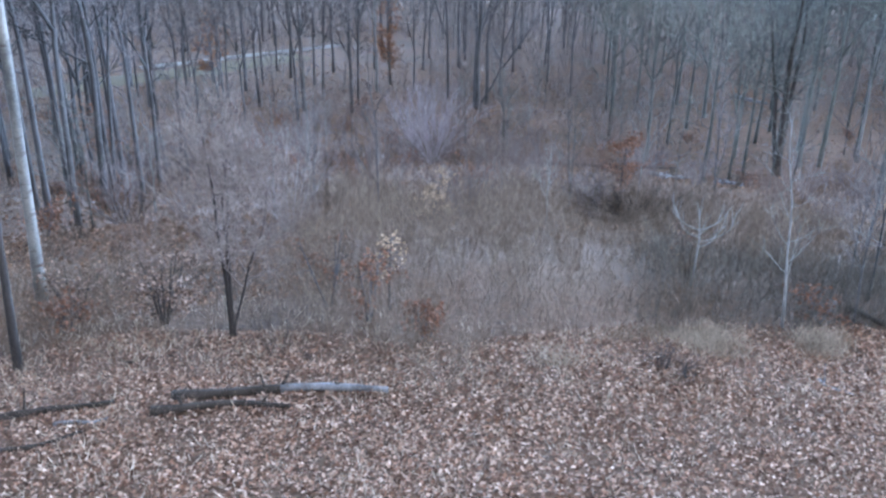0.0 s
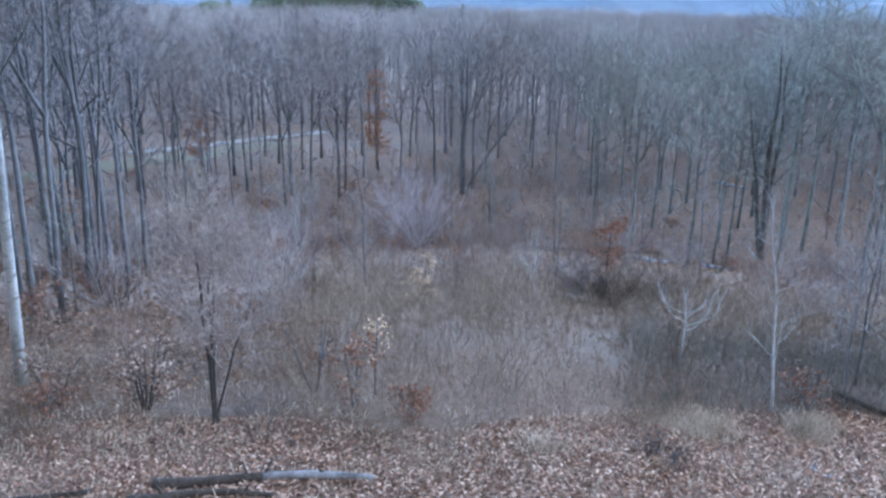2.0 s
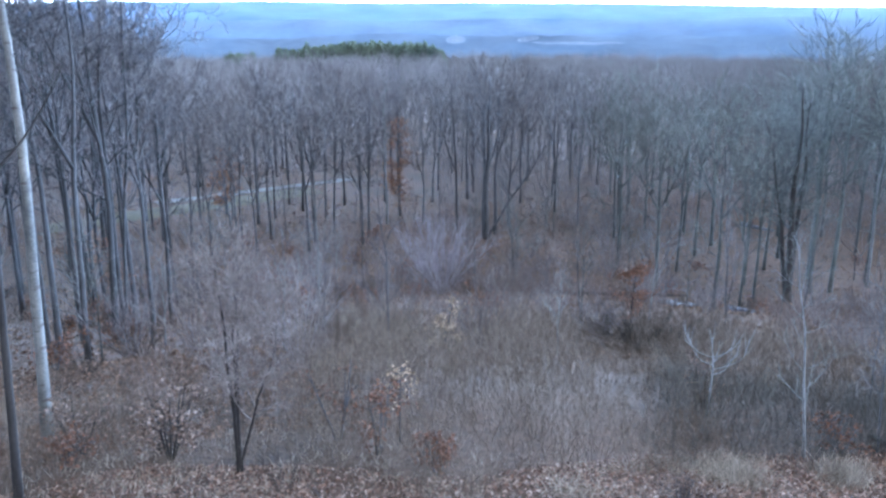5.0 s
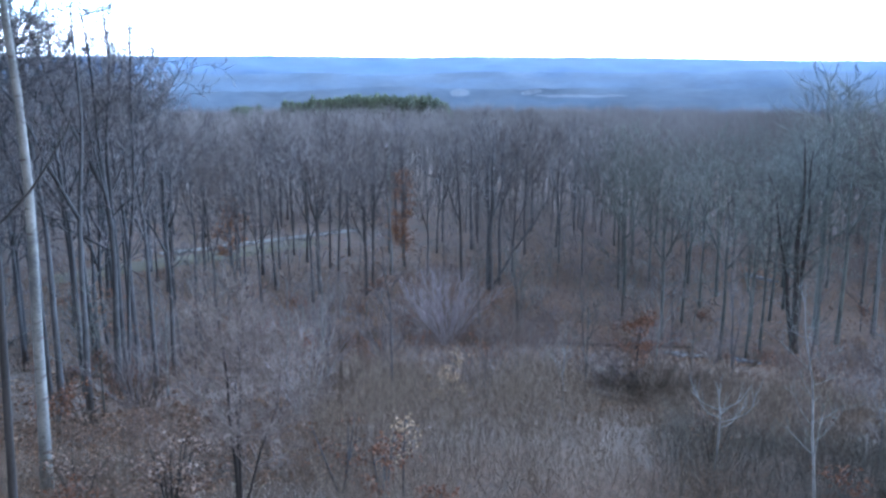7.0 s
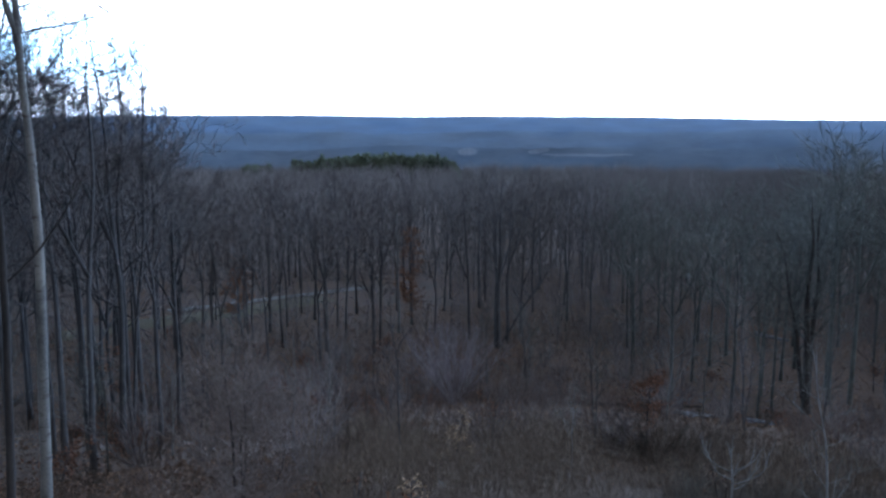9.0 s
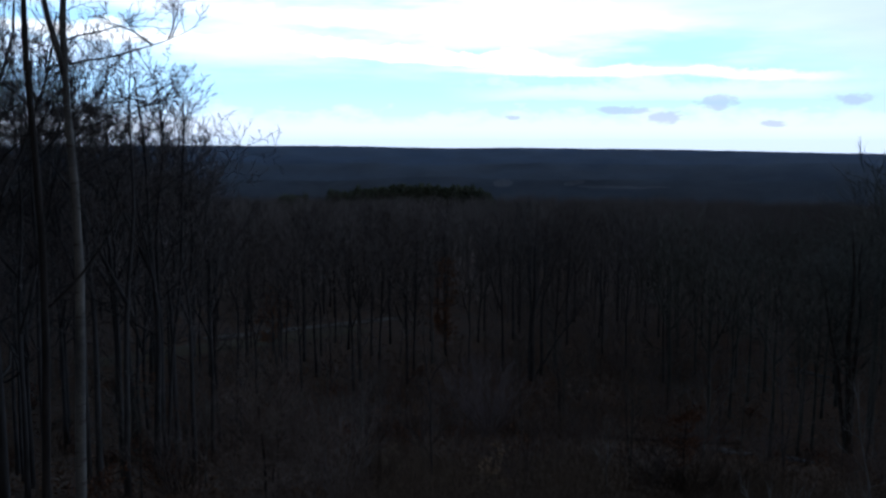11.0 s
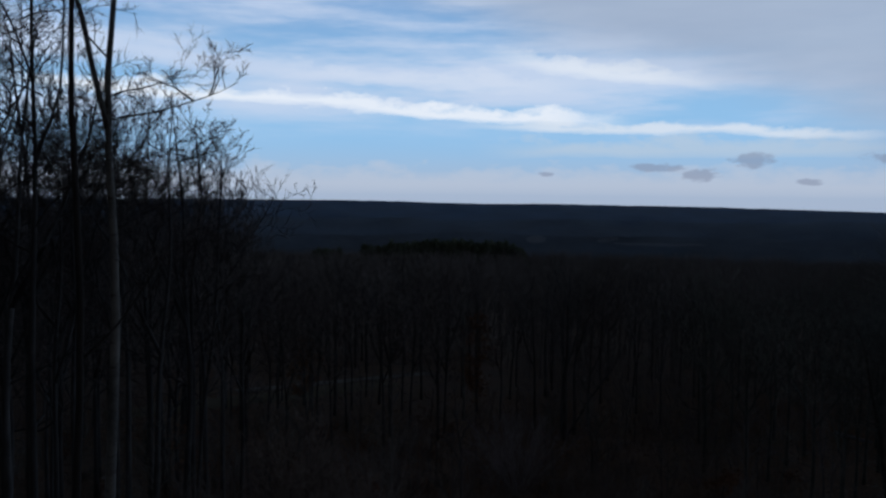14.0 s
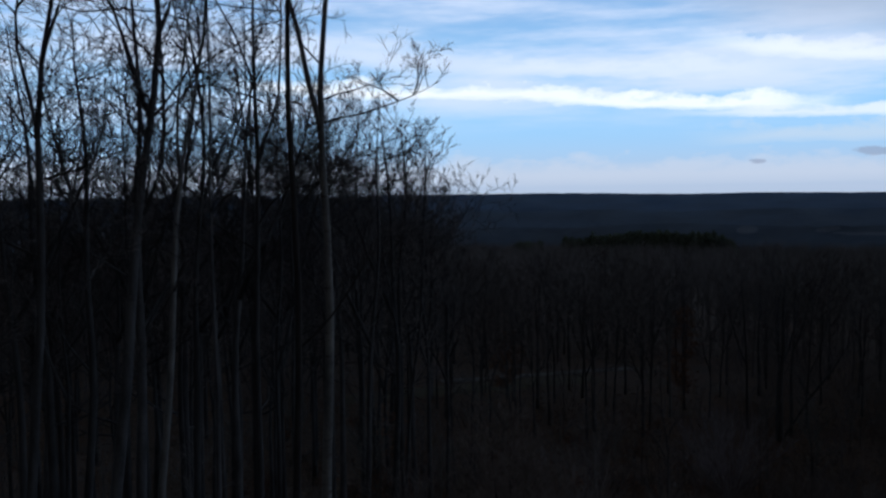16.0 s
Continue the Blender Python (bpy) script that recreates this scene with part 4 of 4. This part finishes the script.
# ---------------------------------------------------------------- far woods, pines, hills
g = random.Random(91)
w = Wood()
for _ in range(5200):
    az = g.uniform(-36, 62)
    d = 138 + 640 * g.random() ** 1.2
    if d < 162 and 8 < az < 36:
        continue
    p = spot(az, d)
    h = g.uniform(14, 20)
    k = 0.55 + d / 400
    wide = g.uniform(3.2, 5.0)
    w.twig(p, Vector((g.gauss(0, 0.7), g.gauss(0, 0.7), h * 0.9)), 0.17)
    for i in range(24):
        # limbs fan from the upper trunk to a rounded crown
        a, o = i * 2.4 + g.random(), math.sqrt((i + g.random()) / 24)
        s0 = g.uniform(0.12, 0.6)
        tip = Vector((math.cos(a) * wide * o, math.sin(a) * wide * o, h * (0.66 + 0.34 * math.sqrt(1 - 0.85 * o * o) - s0)))
        foot = p + Vector((0, 0, h * s0)) + tip * g.uniform(0.0, 0.4)
        w.twig(foot, tip * g.uniform(0.6, 0.85), 0.062 * k)
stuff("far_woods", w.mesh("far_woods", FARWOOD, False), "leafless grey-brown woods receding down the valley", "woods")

w = Wood()
for _ in range(900):
    az, d = g.uniform(7.9, 21.6), g.uniform(470, 600)
    if 18.5 < az < 19.9 or (az > 19.9 and g.random() < 0.6):
        continue
    p = spot(az, d)
    h = g.uniform(19, 24) * (1.0 + 0.2 * noise.noise((az * 0.6, 0, 0)) + 0.12 * noise.noise((az * 3.1, 4, 0))) * float(np.interp(az, [7.9, 9.5, 14, 18.5, 19.9, 21.6], [0.8, 1.0, 1.0, 0.86, 0.82, 0.8]))
    w.twig(p, Vector((0, 0, h)), 0.3)
    for k in range(44):
        # short tufts of needles over a rounded crown
        s = 0.35 + 0.65 * (k + g.random()) / 44
        a = k * 2.4 + g.random()
        o = 3.6 * math.sqrt(max(0.05, 1 - ((s - 0.35) / 0.66) ** 2)) * g.uniform(0.5, 1.0)
        w.twig(p + Vector((math.cos(a) * o * 0.5, math.sin(a) * o * 0.5, h * s - 0.6)), Vector((math.cos(a) * o * 0.7, math.sin(a) * o * 0.7, g.uniform(0.2, 1.4))), g.uniform(0.55, 1.0))
stuff("pine_woods", w.mesh("pine_woods", NEEDLES, False), "dark green stand of pines beyond the bare woods", "woods")


def ridge_point(ridge, az, s, lift=0.0):
    """A place on a far ridge's near slope: s goes from its foot to its crest, the crest given by its angle over eye level."""
    d, depth, crest, seed, wav = ridge
    top = crest(az) + wav * (noise.noise((az * 0.13, seed, 0)) + 0.25 * noise.noise((az * 1.1, seed, 5)) + 0.10 * noise.noise((az * 4.5, seed, 9)))
    zt = EYE.z + d * math.tan(radians(top))
    dd = d - depth * (1 - s) + 0.10 * depth * noise.noise((az * 0.5, s * 3, seed)) - lift
    return (-dd * math.sin(radians(az)), dd * math.cos(radians(az)), -118 + (zt + 118) * (s ** 0.8) + lift)


def slope(name, ridge, lo, hi, n, s0, s1, rows, mat, label, category, lift=0.0):
    """A stretch of a ridge's slope between two directions and two shares of its height."""
    v, f = [], []
    for i in range(n + 1):
        az = lo + (hi - lo) * i / n
        taper = 1.0 if not lift else math.sqrt(max(0.0, 1 - (2 * i / n - 1) ** 2))
        for j in range(rows):
            v.append(ridge_point(ridge, az, s0 + (s1 - s0) * (0.5 + (j / (rows - 1) - 0.5) * taper), lift))
    for i in range(n):
        for j in range(rows - 1):
            f.append((i * rows + j, i * rows + j + 1, (i + 1) * rows + j + 1, (i + 1) * rows + j))
    return tagged(new(name, mesh_of(name, v, f, mat)), label, category, kind="structure")


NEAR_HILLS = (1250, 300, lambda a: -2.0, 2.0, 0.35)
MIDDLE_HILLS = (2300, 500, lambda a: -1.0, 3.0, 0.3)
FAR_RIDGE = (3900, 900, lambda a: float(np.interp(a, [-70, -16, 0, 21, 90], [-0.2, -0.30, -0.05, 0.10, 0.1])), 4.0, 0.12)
# bluish base colours and glow paint distance haze onto field and hills
FIELD = hazed_hill_material("stubble_field", (0.058, 0.056, 0.060), (0.10, 0.094, 0.098), (0.0024, 0.0047, 0.0092))
slope("backdrop_1", NEAR_HILLS, -70, 90, 260, 0, 1, 7, hazed_hill_material("near_hills", (0.020, 0.022, 0.027), (0.046, 0.048, 0.056), (0.0021, 0.0044, 0.0090)), "wooded hills across the valley, blue-grey with painted haze", "hills")
slope("backdrop_2", MIDDLE_HILLS, -70, 90, 260, 0, 1, 7, hazed_hill_material("middle_hills", (0.012, 0.015, 0.021), (0.028, 0.034, 0.046), (0.0021, 0.0050, 0.0112)), "wooded hills beyond the valley, blue with painted haze", "hills")
slope("backdrop_3", FAR_RIDGE, -70, 90, 260, 0, 1, 7, hazed_hill_material("far_ridge", (0.008, 0.011, 0.017), (0.018, 0.022, 0.033), (0.0027, 0.0076, 0.0190)), "long level ridge on the horizon, blue with painted haze", "hills")
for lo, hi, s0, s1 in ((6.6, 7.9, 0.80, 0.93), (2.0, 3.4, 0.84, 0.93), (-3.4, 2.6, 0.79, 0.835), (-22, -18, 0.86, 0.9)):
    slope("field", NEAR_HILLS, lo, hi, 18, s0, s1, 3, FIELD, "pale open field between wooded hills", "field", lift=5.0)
